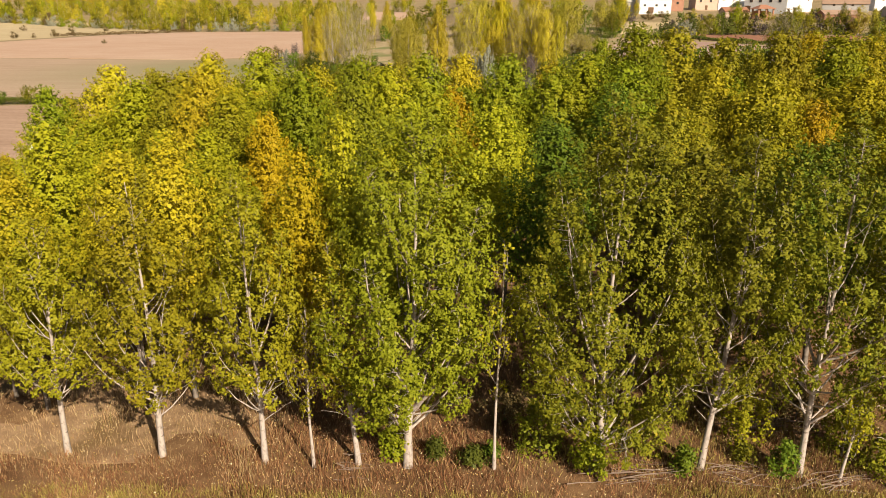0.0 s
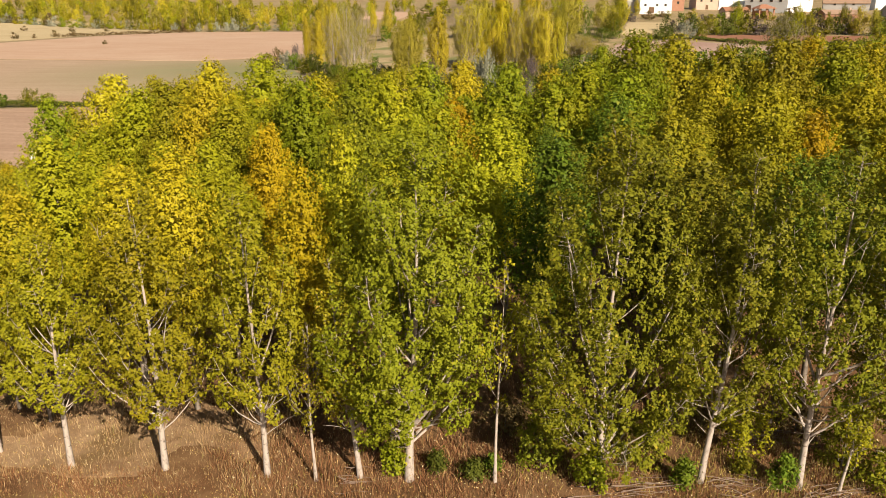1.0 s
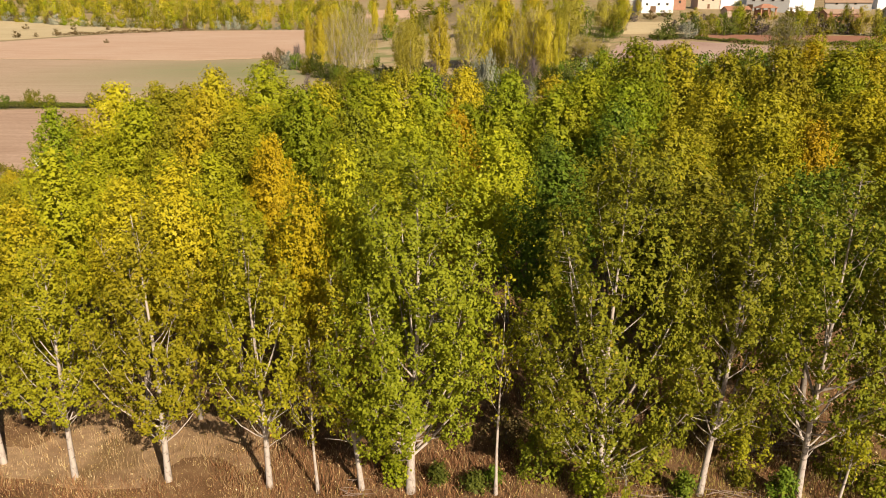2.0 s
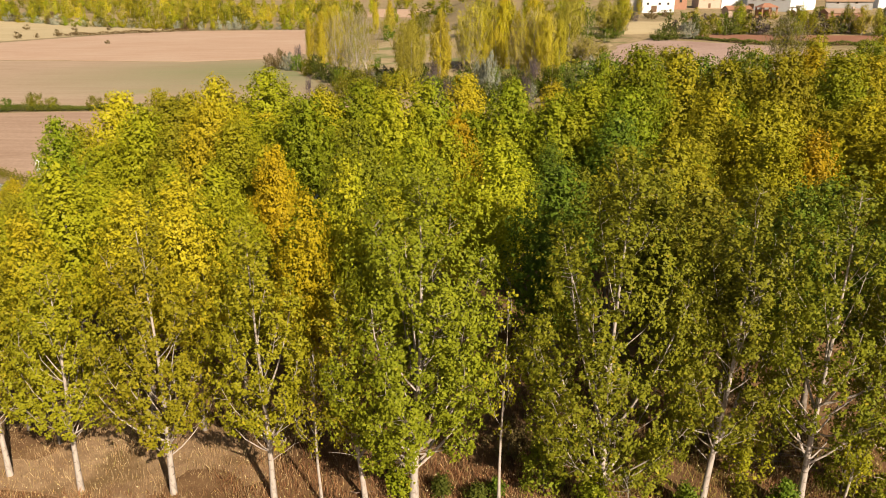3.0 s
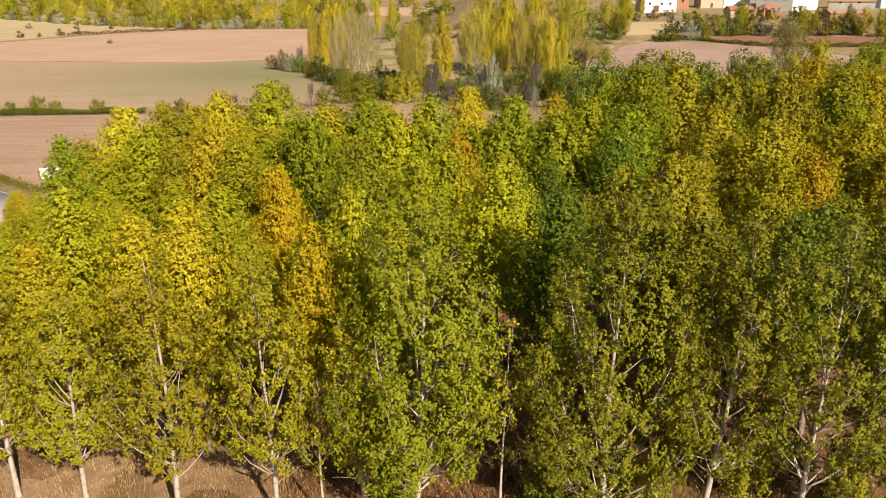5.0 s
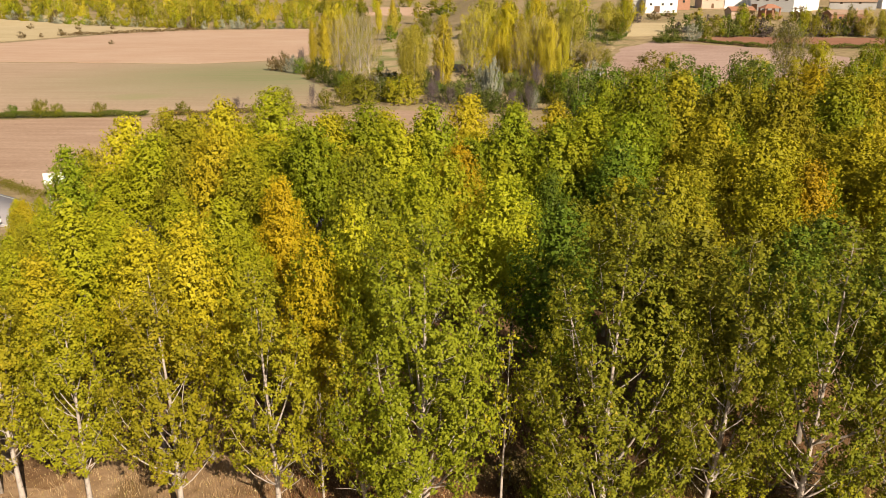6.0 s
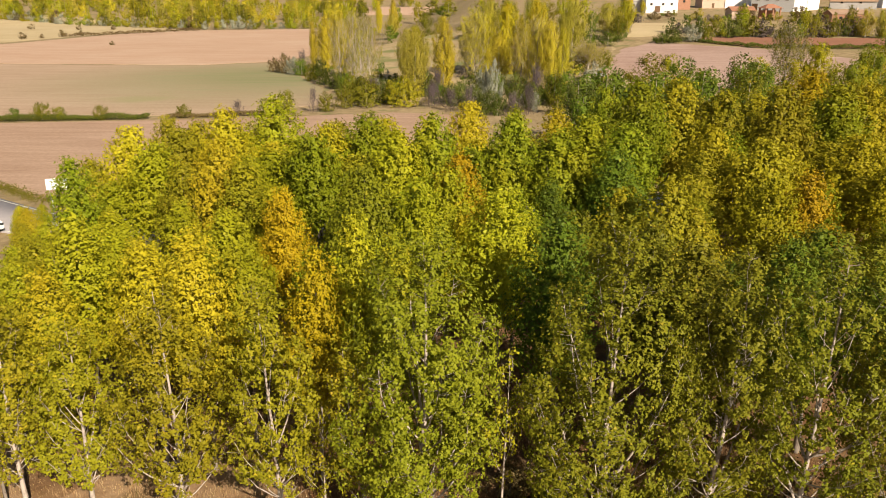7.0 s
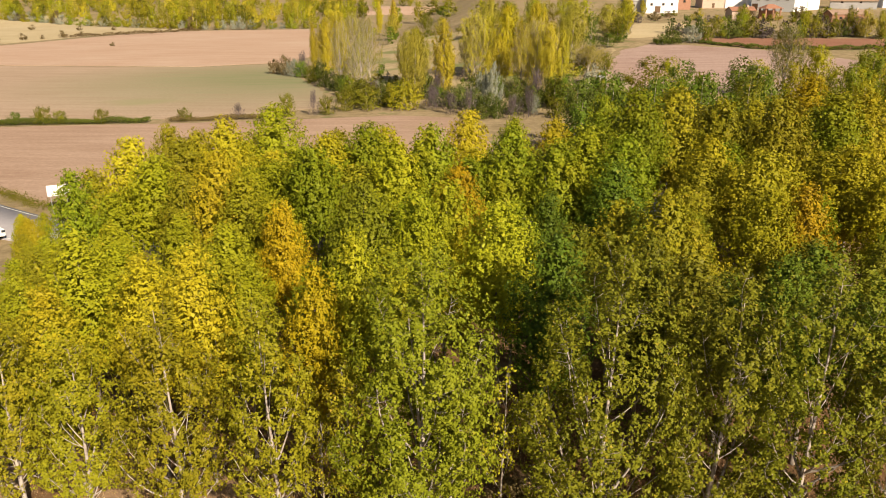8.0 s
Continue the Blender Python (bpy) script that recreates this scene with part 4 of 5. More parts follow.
# ---- natural trees behind the wood ----
BIG = {
    "column": make_tree(400, pose(-46.9, 227.8, terrain(-46.9, 227.8)), "lombardy_poplar", "tall narrow columnar poplar turning golden yellow", "poplar tree", LEAF["gold"], BARK_FAR, 14.4, 1.5, 0.6, 0.25, 12, 620, 11000, 0.15, core=1500,
                        twig=1.9, rise=1.6, peak=0.3, top=0.45, scatter=0.10, split=False, fine=False, group="columnar poplars"),
    "broad": make_tree(401, pose(-12.3, 166.1, terrain(-12.3, 166.1)), "riverside_poplar", "broad riverside poplar with olive autumn crown", "poplar tree", LEAF["hazel"], BARK_FAR, 14.4, 3.7, 0.8, 0.26, 14, 950, 8800, 0.185, core=1100,
                       twig=2.1, rise=1.6, peak=0.55, top=0.5, scatter=0.11, split=False, fine=False, group="riverside poplars"),
    "slim": make_tree(402, pose(53.5, 278.1, terrain(53.5, 278.1)), "riverside_poplar", "slim riverside poplar with golden crown", "poplar tree", LEAF["gold"], BARK_FAR, 14.2, 2.6, 0.6, 0.22, 12, 650, 6500, 0.185, core=800,
                      twig=2.0, rise=1.5, peak=0.5, top=0.5, scatter=0.11, split=False, fine=False, group="riverside poplars"),
    "fan": make_tree(408, pose(-1.2, 199.5, terrain(-1.2, 199.5)), "fan_shaped_poplar", "thin fan-shaped poplar with upswept pale limbs and sparse olive leaves", "poplar tree", LEAF["hazel"], BARK, 13.0, 3.6, 0.4, 0.20, 24, 900, 8000, 0.165,
                     twig=1.8, rise=2.4, peak=0.72, top=0.42, foot=0.40, scatter=0.10, bare=0.15, fork=1.0, split=False, fine=False, group="riverside poplars"),
    "bare": make_tree(403, pose(-26.3, 181.5, terrain(-26.3, 181.5)), "half_bare_poplar", "half-bare poplar with pale spreading limbs", "poplar tree", LEAF["olive"], BARK, 13.0, 4.4, 1.6, 0.40, 18, 760, 5200, 0.14,
                      twig=1.9, rise=1.9, peak=0.6, top=0.5, scatter=0.11, bare=0.55, fork=1.0, split=False, fine=False, group="riverside poplars"),
    "round": make_tree(404, pose(34.1, 125.4, terrain(34.1, 125.4)), "wild_tree", "rounded green broadleaf tree at the wood's back", "tree", LEAF["green"], BARK_FAR, 9.5, 3.2, 0.6, 0.2, 4, 460, 3200, 0.185, core=550,
                       twig=1.6, peak=0.45, top=0.5, scatter=0.12, split=False, fine=False, foot=0.7, group="wild trees"),
    "bush": make_tree(405, pose(-15.9, 159.2, terrain(-15.9, 159.2)), "wild_bush", "rounded bright green bush at the field's edge", "bush", LEAF["green"], BARK_FAR, 4.6, 2.9, 0.1, 0.09, 4, 260, 2000, 0.185, core=320,
                      twig=1.2, peak=0.4, top=0.4, scatter=0.11, split=False, fine=False, foot=0.8, group="wild bushes"),
    "thicket": make_tree(409, pose(-7.7, 157.0, terrain(-7.7, 157.0)), "bare_thicket", "thicket of bare mauve-grey upright stems", "bush", LEAF["mauve"], BARK_MAUVE, 4.6, 2.4, 0.1, 0.05, 16, 420, 700, 0.13,
                         twig=1.9, rise=2.2, peak=0.5, top=0.4, scatter=0.10, split=False, fine=False, foot=0.8, bare=0.5, stems=True, group="bare thickets"),
    "far_tree": make_tree(406, pose(-181.8, 587.4, terrain(-181.8, 587.4)), "far_tree", "distant yellow-green tree in the valley belt", "tree", LEAF["lime"], BARK_FAR, 11.0, 3.4, 0.4, 0.2, 2, 150, 640, 0.48, core=110,
                          twig=2.4, peak=0.45, top=0.55, scatter=0.22, split=False, fine=False, group="valley belt trees"),
    "far_bush": make_tree(407, pose(-159.0, 530.1, terrain(-159.0, 530.1)), "far_bush", "distant silvery willow bush below the belt", "bush", LEAF["silver"], BARK_FAR, 5.0, 2.8, 0.1, 0.1, 2, 80, 520, 0.36, core=80,
                          twig=1.3, peak=0.45, top=0.45, scatter=0.35, split=False, fine=False, foot=0.8, group="valley belt bushes"),
}
WORDS = {"green": "green", "olive": "olive-green", "lime": "yellow-green", "yellow": "golden yellow", "amber": "amber", "bronze": "bronze-olive", "leafy": "leaf green", "dark": "dark green", "moss": "mossy olive", "fern": "fern green", "spring": "fresh yellow-green", "hazel": "brownish olive", "gold": "muted gold", "hedge": "dark green", "silver": "silvery grey", "rust": "rusty brown", "mauve": "bare mauve-grey"}
KINDS = {"column": "narrow columnar poplar in", "broad": "broad riverside poplar in", "slim": "slim riverside poplar in", "fan": "thin fan-shaped poplar with pale limbs in", "bare": "half-bare poplar with pale limbs and", "round": "rounded wild tree in",
         "bush": "rounded wild bush in", "thicket": "thicket of bare upright stems with", "far_tree": "distant valley tree in", "far_bush": "distant valley bush in"}
turns = random.Random(11)


def grow(kind, tone, x, y, size, tall=1.0):
    return put(BIG[kind], x, y, turns.uniform(0, 360), size, LEAF[tone], tall, f"{KINDS[kind]} {WORDS[tone]} leaf")


for kind, tone, x, y, size, tall in [
    ("column", "gold", -43.7, 228, 1.81, 0.62), ("bush", "rust", -58.9, 227.8, 0.89, 1.01), ("bush", "rust", -55.1, 224.4, 0.94, 1.32), ("bush", "silver", -51.3, 219.9, 0.99, 1.09),
    ("thicket", "mauve", -49.1, 221.4, 0.99, 1.37), ("bush", "moss", -45.6, 215.3, 0.71, 1.11), ("bush", "moss", -35.4, 145.7, 0.76, 1.29), ("thicket", "mauve", -30.6, 147.1, 0.58, 1.69),
    ("bush", "moss", -28.4, 148.6, 0.77, 1.05), ("round", "moss", 35.5, 153.8, 1.75, 0.61), ("round", "olive", 39, 153.8, 1.16, 0.91), ("bush", "silver", 68.7, 252, 1.46, 0.79),
    ("bush", "hedge", 62.4, 249.2, 1.45, 0.63), ("bush", "hedge", 58.7, 246.8, 1.22, 0.61), ("bush", "moss", 73.6, 251.9, 0.94, 1.12), ("slim", "green", 89.4, 267, 1.2, 0.62),
    ("round", "green", 86, 270.5, 1.2, 0.62), ("round", "moss", 81.5, 270.6, 1.06, 0.63),
]:
    grow(kind, tone, x, y, size, tall)
for kind, tone, x, y, size, tall in [
    ("slim", "lime", 107.8, 263.7, 0.93, 0.71), ("slim", "olive", 111.7, 263.4, 0.85, 0.61), ("slim", "moss", 124.1, 266.7, 0.68, 1.05), ("slim", "gold", 72.4, 345.9, 0.66, 0.75),
    ("round", "moss", 119.7, 266.8, 1.04, 0.6), ("round", "hazel", 128.1, 263.4, 1.17, 0.88), ("bush", "lime", 154, 352.4, 0.71, 0.96), ("slim", "hazel", 132.7, 263.3, 0.84, 0.73),
    ("broad", "olive", -14.3, 193, 1.21, 0.84), ("broad", "hazel", -15.9, 188.3, 0.91, 1.07), ("slim", "gold", -6.4, 171.8, 1.25, 0.98), ("slim", "gold", -5.9, 175.6, 0.89, 1.01),
    ("bush", "spring", -13.7, 155.9, 1.6, 0.85), ("bush", "moss", -21.4, 155.7, 1.47, 0.74), ("bush", "moss", -25.4, 153.3, 0.83, 1.15), ("bush", "moss", -17.1, 159.1, 0.86, 0.88),
    ("bare", "hazel", -29.3, 190.4, 1.2, 1.13), ("bare", "olive", -26.1, 195.2, 1.08, 1.21),
]:
    grow(kind, tone, x, y, size, tall)
for kind, tone, x, y, size, tall in [
    ("bare", "hazel", -32.3, 187.9, 0.79, 1.55), ("fan", "gold", 0.5, 198.1, 1.4, 0.99), ("slim", "gold", 3.7, 200.6, 1.48, 0.8), ("broad", "yellow", 9.1, 197.8, 1.35, 0.99),
    ("broad", "yellow", 15.2, 192.5, 1.31, 0.97), ("fan", "gold", 14.1, 171.6, 1.36, 0.91), ("broad", "gold", 5.9, 182.5, 0.95, 0.9), ("fan", "gold", 11, 173.2, 0.93, 1.11),
    ("broad", "gold", 16.7, 166.6, 0.9, 1.19), ("slim", "gold", 19.1, 166.3, 0.84, 1.16), ("bush", "silver", 2, 157.8, 0.93, 1.7), ("bush", "silver", 4.3, 154.7, 0.87, 2.33),
    ("bush", "silver", 8.7, 152.3, 0.61, 1.3), ("thicket", "mauve", -8, 154.5, 0.83, 1.11), ("thicket", "mauve", -4, 149.1, 0.92, 0.98), ("thicket", "mauve", -0.4, 147.9, 0.79, 1.32),
    ("bush", "hedge", 4.9, 144.4, 0.85, 1.08), ("thicket", "mauve", 7.7, 143, 0.77, 1.18),
]:
    grow(kind, tone, x, y, size, tall)
for kind, tone, x, y, size, tall in [
    ("thicket", "mauve", 10.9, 145.3, 0.9, 1.23), ("bush", "hedge", 1.7, 143.1, 0.77, 0.79), ("bush", "silver", 12.1, 148.3, 0.48, 1.72), ("bush", "dark", -2.3, 159.3, 0.77, 1.31),
    ("thicket", "mauve", -7.5, 167.9, 0.81, 1.63), ("round", "moss", 16.4, 155.1, 1.12, 0.6), ("round", "dark", 18.9, 150.8, 0.98, 0.79), ("round", "dark", 23, 152.5, 1.1, 0.6),
    ("round", "moss", 25.5, 150.4, 0.8, 0.8), ("round", "dark", 29, 153.6, 1.11, 0.65), ("bush", "silver", 20.3, 152.9, 0.61, 1.01), ("bush", "moss", 21.1, 145.9, 1.17, 0.73),
    ("bush", "moss", 16.1, 144.7, 0.97, 0.85), ("broad", "hazel", 26.2, 210.4, 1.34, 0.82), ("round", "dark", 33.2, 222.7, 1.05, 1.22), ("round", "dark", 40.9, 241.6, 1.25, 0.39),
    ("bush", "moss", 28.7, 200.9, 1.32, 0.63), ("fan", "hazel", 28.7, 195.5, 1.45, 0.36),
]:
    grow(kind, tone, x, y, size, tall)
for kind, tone, x, y, size, tall in [
    ("bush", "moss", 33.5, 199.1, 1.04, 0.93), ("broad", "hazel", 43.9, 260.7, 1.48, 0.53), ("broad", "olive", 50.9, 274.5, 1.39, 0.58), ("round", "dark", 46.1, 252.2, 1.18, 0.55),
    ("column", "gold", -38.8, 229.7, 1.42, 0.86), ("column", "gold", -42.1, 233.1, 1.2, 1.0), ("column", "gold", -56.8, 464, 1.64, 0.77), ("column", "gold", -45.1, 433.2, 1.97, 0.65),
    ("far_tree", "dark", -38.4, 357, 1.12, 0.69), ("far_tree", "green", -54, 540.1, 1.81, 0.71), ("far_tree", "olive", -43.2, 600.7, 2, 0.71), ("far_tree", "moss", -37.2, 669.8, 3.7, 0.34),
    ("far_tree", "lime", -15.3, 458.9, 2.23, 0.39), ("far_tree", "dark", -18.5, 456.8, 1.41, 0.48), ("far_tree", "olive", 2.4, 357.4, 1.97, 0.45), ("far_tree", "moss", 7.2, 345.4, 1.52, 0.51),
    ("far_tree", "moss", 14.8, 350.2, 1.54, 0.45), ("bush", "moss", -20.3, 350, 1.19, 0.79),
]:
    grow(kind, tone, x, y, size, tall)
for kind, tone, x, y, size, tall in [
    ("bush", "moss", -6, 328.4, 1.11, 0.71), ("far_tree", "hazel", -2.1, 300.6, 1.2, 0.7), ("bush", "olive", 31.9, 278.4, 1.44, 0.57), ("round", "olive", 26.6, 298, 1.75, 0.61),
    ("far_tree", "lime", 42.5, 306.6, 1.48, 0.59), ("far_tree", "moss", -97.6, 671.2, 2.23, 0.49), ("far_tree", "olive", -54.6, 405.5, 1.36, 0.56), ("bush", "moss", -19.8, 229.9, 1.1, 0.84),
    ("fan", "moss", 62.6, 158, 1.25, 0.9),
]:
    grow(kind, tone, x, y, size, tall)
wild = random.Random(21)
# bushes under the riverside trees; dark leaf tones stand in for deep shade
for tone, x, y, size, tall in [("hedge", -31.5, 184.0, 0.9, 1.0), ("dark", -29.0, 176.0, 1.0, 1.0), ("hedge", -25.5, 172.0, 1.0, 0.9), ("mauve", -22.0, 170.0, 1.0, 0.9), ("hedge", -18.5, 173.0, 1.1, 0.9),
                               ("hedge", -11.0, 176.0, 1.1, 1.1), ("mauve", -7.5, 180.0, 1.0, 1.0), ("hedge", 1.0, 176.0, 1.1, 1.1), ("dark", 5.5, 172.0, 1.1, 1.0), ("hedge", 9.5, 166.0, 1.1, 1.1), ("mauve", 13.5, 162.0, 1.1, 1.2), ("hedge", 17.5, 162.0, 1.0, 1.0)]:
    grow("thicket" if tone == "mauve" else "bush", tone, x, y, size, tall)
for tone, x, y, size, tall in [("hedge", -37.5, 193.8, 1.0, 0.9), ("moss", -26.1, 164.0, 1.2, 0.9), ("moss", -23.0, 162.0, 1.2, 1.0), ("hedge", -19.2, 161.5, 1.1, 0.8), ("hedge", -10.1, 169.7, 1.2, 1.1), ("dark", -7.0, 161.2, 1.0, 0.9),
                               ("hedge", -4.0, 157.2, 1.1, 0.9), ("hedge", 3.4, 149.9, 1.0, 0.9), ("hedge", 8.3, 149.6, 1.1, 1.0), ("hedge", 11.7, 152.2, 1.1, 1.0), ("dark", 16.0, 157.1, 1.1, 1.1), ("hedge", 0.4, 154.0, 1.1, 0.9),
                               ("hedge", -42.5, 213.0, 1.1, 1.0), ("dark", -48.5, 217.5, 1.0, 1.0), ("hedge", -33.0, 186.0, 1.1, 0.8)]:
    grow("bush", tone, x, y, size, tall)
for tone, x, y, size, tall in [("hazel", -64.0, 402.0, 1.3, 0.8), ("moss", -54.4, 375.0, 1.2, 0.8), ("hazel", -40.8, 384.5, 1.3, 0.8), ("moss", -23.3, 377.9, 1.2, 0.7), ("hazel", -14.2, 327.4, 1.1, 0.8), ("olive", 4.9, 268.0, 1.2, 0.8),
                               ("lime", 11.5, 264.0, 1.3, 0.9), ("lime", 19.0, 252.0, 1.4, 0.9), ("olive", 26.2, 221.3, 1.1, 0.9), ("moss", 29.1, 243.3, 1.1, 0.8), ("moss", 45.7, 252.4, 1.0, 0.7), ("hazel", 5.0, 296.0, 1.4, 0.9), ("lime", 33.0, 286.0, 1.4, 0.9)]:
    grow("broad", tone, x, y, size, tall * 0.8)
# low scrub below the riverside trees
scrub = 0
while scrub < 64:
    x, y = wild.uniform(-48, 34), wild.uniform(148, 232)
    if y < 176 - 0.9 * (x + 20) * (x < -20) - 0.4 * max(0, min(x + 20, 40)) - 12 * (x > -14) or y > 226 or wild.random() > 0.8:
        continue
    scrub += 1
    grow("far_bush", wild.choice(["moss", "hazel", "mauve", "olive", "silver", "dark"]), x, y, wild.uniform(0.5, 0.95), wild.uniform(0.6, 1.0))
# mixed trees closing the back of the wood
spots = []
while len(spots) < 50:
    x, y = wild.uniform(10, 96), wild.uniform(78, 176)
    low, high = 84 + (x - 14) * 0.78, 118 + (x - 14) * 0.80
    if low < y < high and x < 0.62 * y + 4 and all(math.hypot(x - a, y - b) > 3.7 for a, b in spots):
        spots.append((x, y))
        grow("round", wild.choice(["leafy", "olive", "fern", "leafy", "bronze"] if x > 50 else ["hedge", "dark", "moss", "dark", "dark"]), x, y, wild.uniform(1.05, 1.35))
# the belt of trees along the valley
count = 0
while count < 310:
    x, y = wild.uniform(-480, 10), wild.uniform(505, 900)
    front = np.interp(x, [-480, -390, -270, -182, -108, -60, 10], [700, 640, 575, 520, 535, 560, 600])
    gap = -90 < x < 40 and y < 790
    if y < front or y > front + 240 or gap or abs(x) > 0.62 * y:
        continue
    count += 1
    grow("far_tree", wild.choice(["lime", "spring", "hazel", "olive", "gold", "moss", "spring"]), x, y, wild.uniform(1.15, 1.7), wild.uniform(0.8, 1.0))
for k in range(56):
    x = -400 + k * 5.4 + wild.uniform(-2.5, 2.5)
    y = float(np.interp(x, [-480, -390, -270, -182, -108], [700, 636, 570, 514, 530])) + wild.uniform(-2, 4)
    grow("far_bush", wild.choice(["silver", "silver", "olive", "moss", "rust", "green"]), x, y, wild.uniform(1.0, 1.9), wild.uniform(0.8, 1.2))
for x, y, size in [(-242, 386, 0.8), (-236, 400, 0.9), (-231, 409, 0.6), (-262, 510, 0.8), (-240, 512, 0.8), (-166, 352, 0.5), (-300, 520, 0.9), (-228, 425, 1.0), (-222, 434, 0.8)]:
    grow("far_bush", "rust", x, y, size, 0.8)
for k in range(40):
    x = 68 + k * 2.7 + wild.uniform(-1, 1)
    y = 262 + wild.uniform(-2, 6) + (10 if x < 80 else 0)
    grow("far_bush", wild.choice(["hedge", "moss", "fern", "mauve", "hedge"]), x, y, wild.uniform(0.9, 1.3), wild.uniform(0.8, 1.3))
for k in range(12):
    grow("far_tree", wild.choice(["moss", "hedge", "fern"]), 128 + k * 4.0 + wild.uniform(-1.5, 1.5), wild.uniform(296, 306), wild.uniform(0.42, 0.62))
for k in range(18):
    grow("far_bush", wild.choice(["olive", "rust", "mauve", "dark"]), wild.uniform(52, 105), wild.uniform(312, 352), wild.uniform(0.5, 0.9), 0.8)
# garden scrub below the village houses
for k in range(34):
    grow("far_bush", wild.choice(["moss", "rust", "mauve", "olive", "hazel", "moss"]), wild.uniform(86, 205), wild.uniform(296, 352), wild.uniform(0.6, 1.2), wild.uniform(0.6, 1.0))
for k in range(26):
    grow("far_tree", wild.choice(["lime", "olive", "green"]), wild.uniform(-90, 75), wild.uniform(800, 980), wild.uniform(1.1, 1.7))


def hedge(name, points, tall, seed, tone, label, n_per_m=85, leaf=0.34):
    """A low uneven hedgerow made of many leaves."""
    rng = np.random.default_rng(seed)
    pts = np.array(points, float)
    seg = np.linalg.norm(np.diff(pts, axis=0), axis=1)
    run = np.concatenate([[0], np.cumsum(seg)])
    n = int(run[-1] * n_per_m)
    d = rng.uniform(0, run[-1], n)
    h = tall * (0.78 + 0.22 * np.sin(d * 0.55 + 2 * np.sin(d * 0.19))) * np.sqrt(rng.uniform(0.02, 1, n))
    at = np.stack([np.interp(d, run, pts[:, 0]) + rng.normal(size=n) * 0.3, np.interp(d, run, pts[:, 1]) + rng.normal(size=n) * 0.75, h], 1)
    at[:, 2] += np.array([terrain(a, b) for a, b in at[:, :2]])
    out = np.tile([0.1, -0.5, 0.5], (n, 1)) * rng.uniform(0.3, 1, (n, 1))
    return tagged(new(name, mesh_of(name, *leaves_at(rng, at, leaf, out, 0.1, simple=True), LEAF[tone])), label, "hedge", kind="stuff")


hedge("hedgerow", [(-127.0, 127.0), (-84.6, 134.3), (-59.6, 138.3)], 1.15, 1, "hedge", "low dark green hedgerow between two fields", 300, 0.19)
hedge("hedgerow", [(-56.2, 139.4), (-47.9, 141.2), (-39.2, 143.4)], 0.9, 2, "rust", "low brown and green hedgerow between two fields", 240, 0.18)
hedge("far_hedge", [(-226, 420), (-200, 462), (-178, 500)], 2.2, 6, "rust", "distant brown hedge between pale fields", 20, 0.6)
hedge("bank_hedge", [(82.0, 238.6), (98.0, 235.0), (125.2, 237.0), (165.0, 237.0)], 1.4, 3, "hedge", "dark bramble bank along the clay field")
hedge("bank_hedge", [(56.9, 250.8), (68.0, 253.6), (83.0, 239.4)], 1.2, 4, "hedge", "brown bramble bank along the clay field")
hedge("verge_weeds", [(-69.0, 95.2), (-54.9, 85.5), (-48.1, 80.6), (-37.0, 77.1)], 0.35, 5, "moss", "olive grass verge along the road", 120, 0.14)
for tone, x, y, size in [("moss", -78.3, 135.8, 0.80), ("fern", -75.2, 136.1, 0.60), ("moss", -68.0, 137.1, 0.64), ("moss", -53.6, 140.2, 0.59), ("mauve", -44.2, 142.7, 0.65), ("dark", -82.8, 134.8, 0.58)]:
    grow("thicket" if tone == "mauve" else "bush", tone, x, y, size, 0.9)
# young growth between the wood and the road
for tone, x, y, size in [("yellow", -38.6, 62.3, 0.36), ("lime", -36.4, 62.0, 0.38), ("yellow", -31.9, 52.6, 0.57), ("lime", -33.6, 54.5, 0.50), ("olive", -30.2, 49.0, 0.60), ("spring", -28.4, 46.2, 0.62), ("lime", -25.4, 43.6, 0.74), ("lime", -24.3, 38.6, 0.76), ("spring", -21.9, 35.2, 0.82), ("lime", -25.9, 41.3, 0.68), ("spring", -24.8, 41.8, 0.72), ("lime", -23.9, 37.0, 0.68), ("spring", -20.8, 34.3, 0.76), ("lime", -22.7, 40.1, 0.80), ("olive", -19.5, 30.8, 0.76), ("lime", -22.5, 33.3, 0.72), ("spring", -26.9, 39.6, 0.68), ("lime", -17.5, 29.8, 0.79), ("lime", -19.9, 28.2, 0.76)]:
    put(mid_wood[3] if y < 50 else far_wood[3], x, y, turns.uniform(0, 360), size, LEAF[tone], 1.0, f"young poplar beside the road in {WORDS[tone]} leaf")


# ---- village ----
def box(bm, x0, x1, y0, y1, z0, z1):
    r = bmesh.ops.create_cube(bm, size=1.0)
    for v in r["verts"]:
        v.co = ((x0 + x1) / 2 + v.co.x * (x1 - x0), (y0 + y1) / 2 + v.co.y * (y1 - y0), (z0 + z1) / 2 + v.co.z * (z1 - z0))
    return r["verts"]


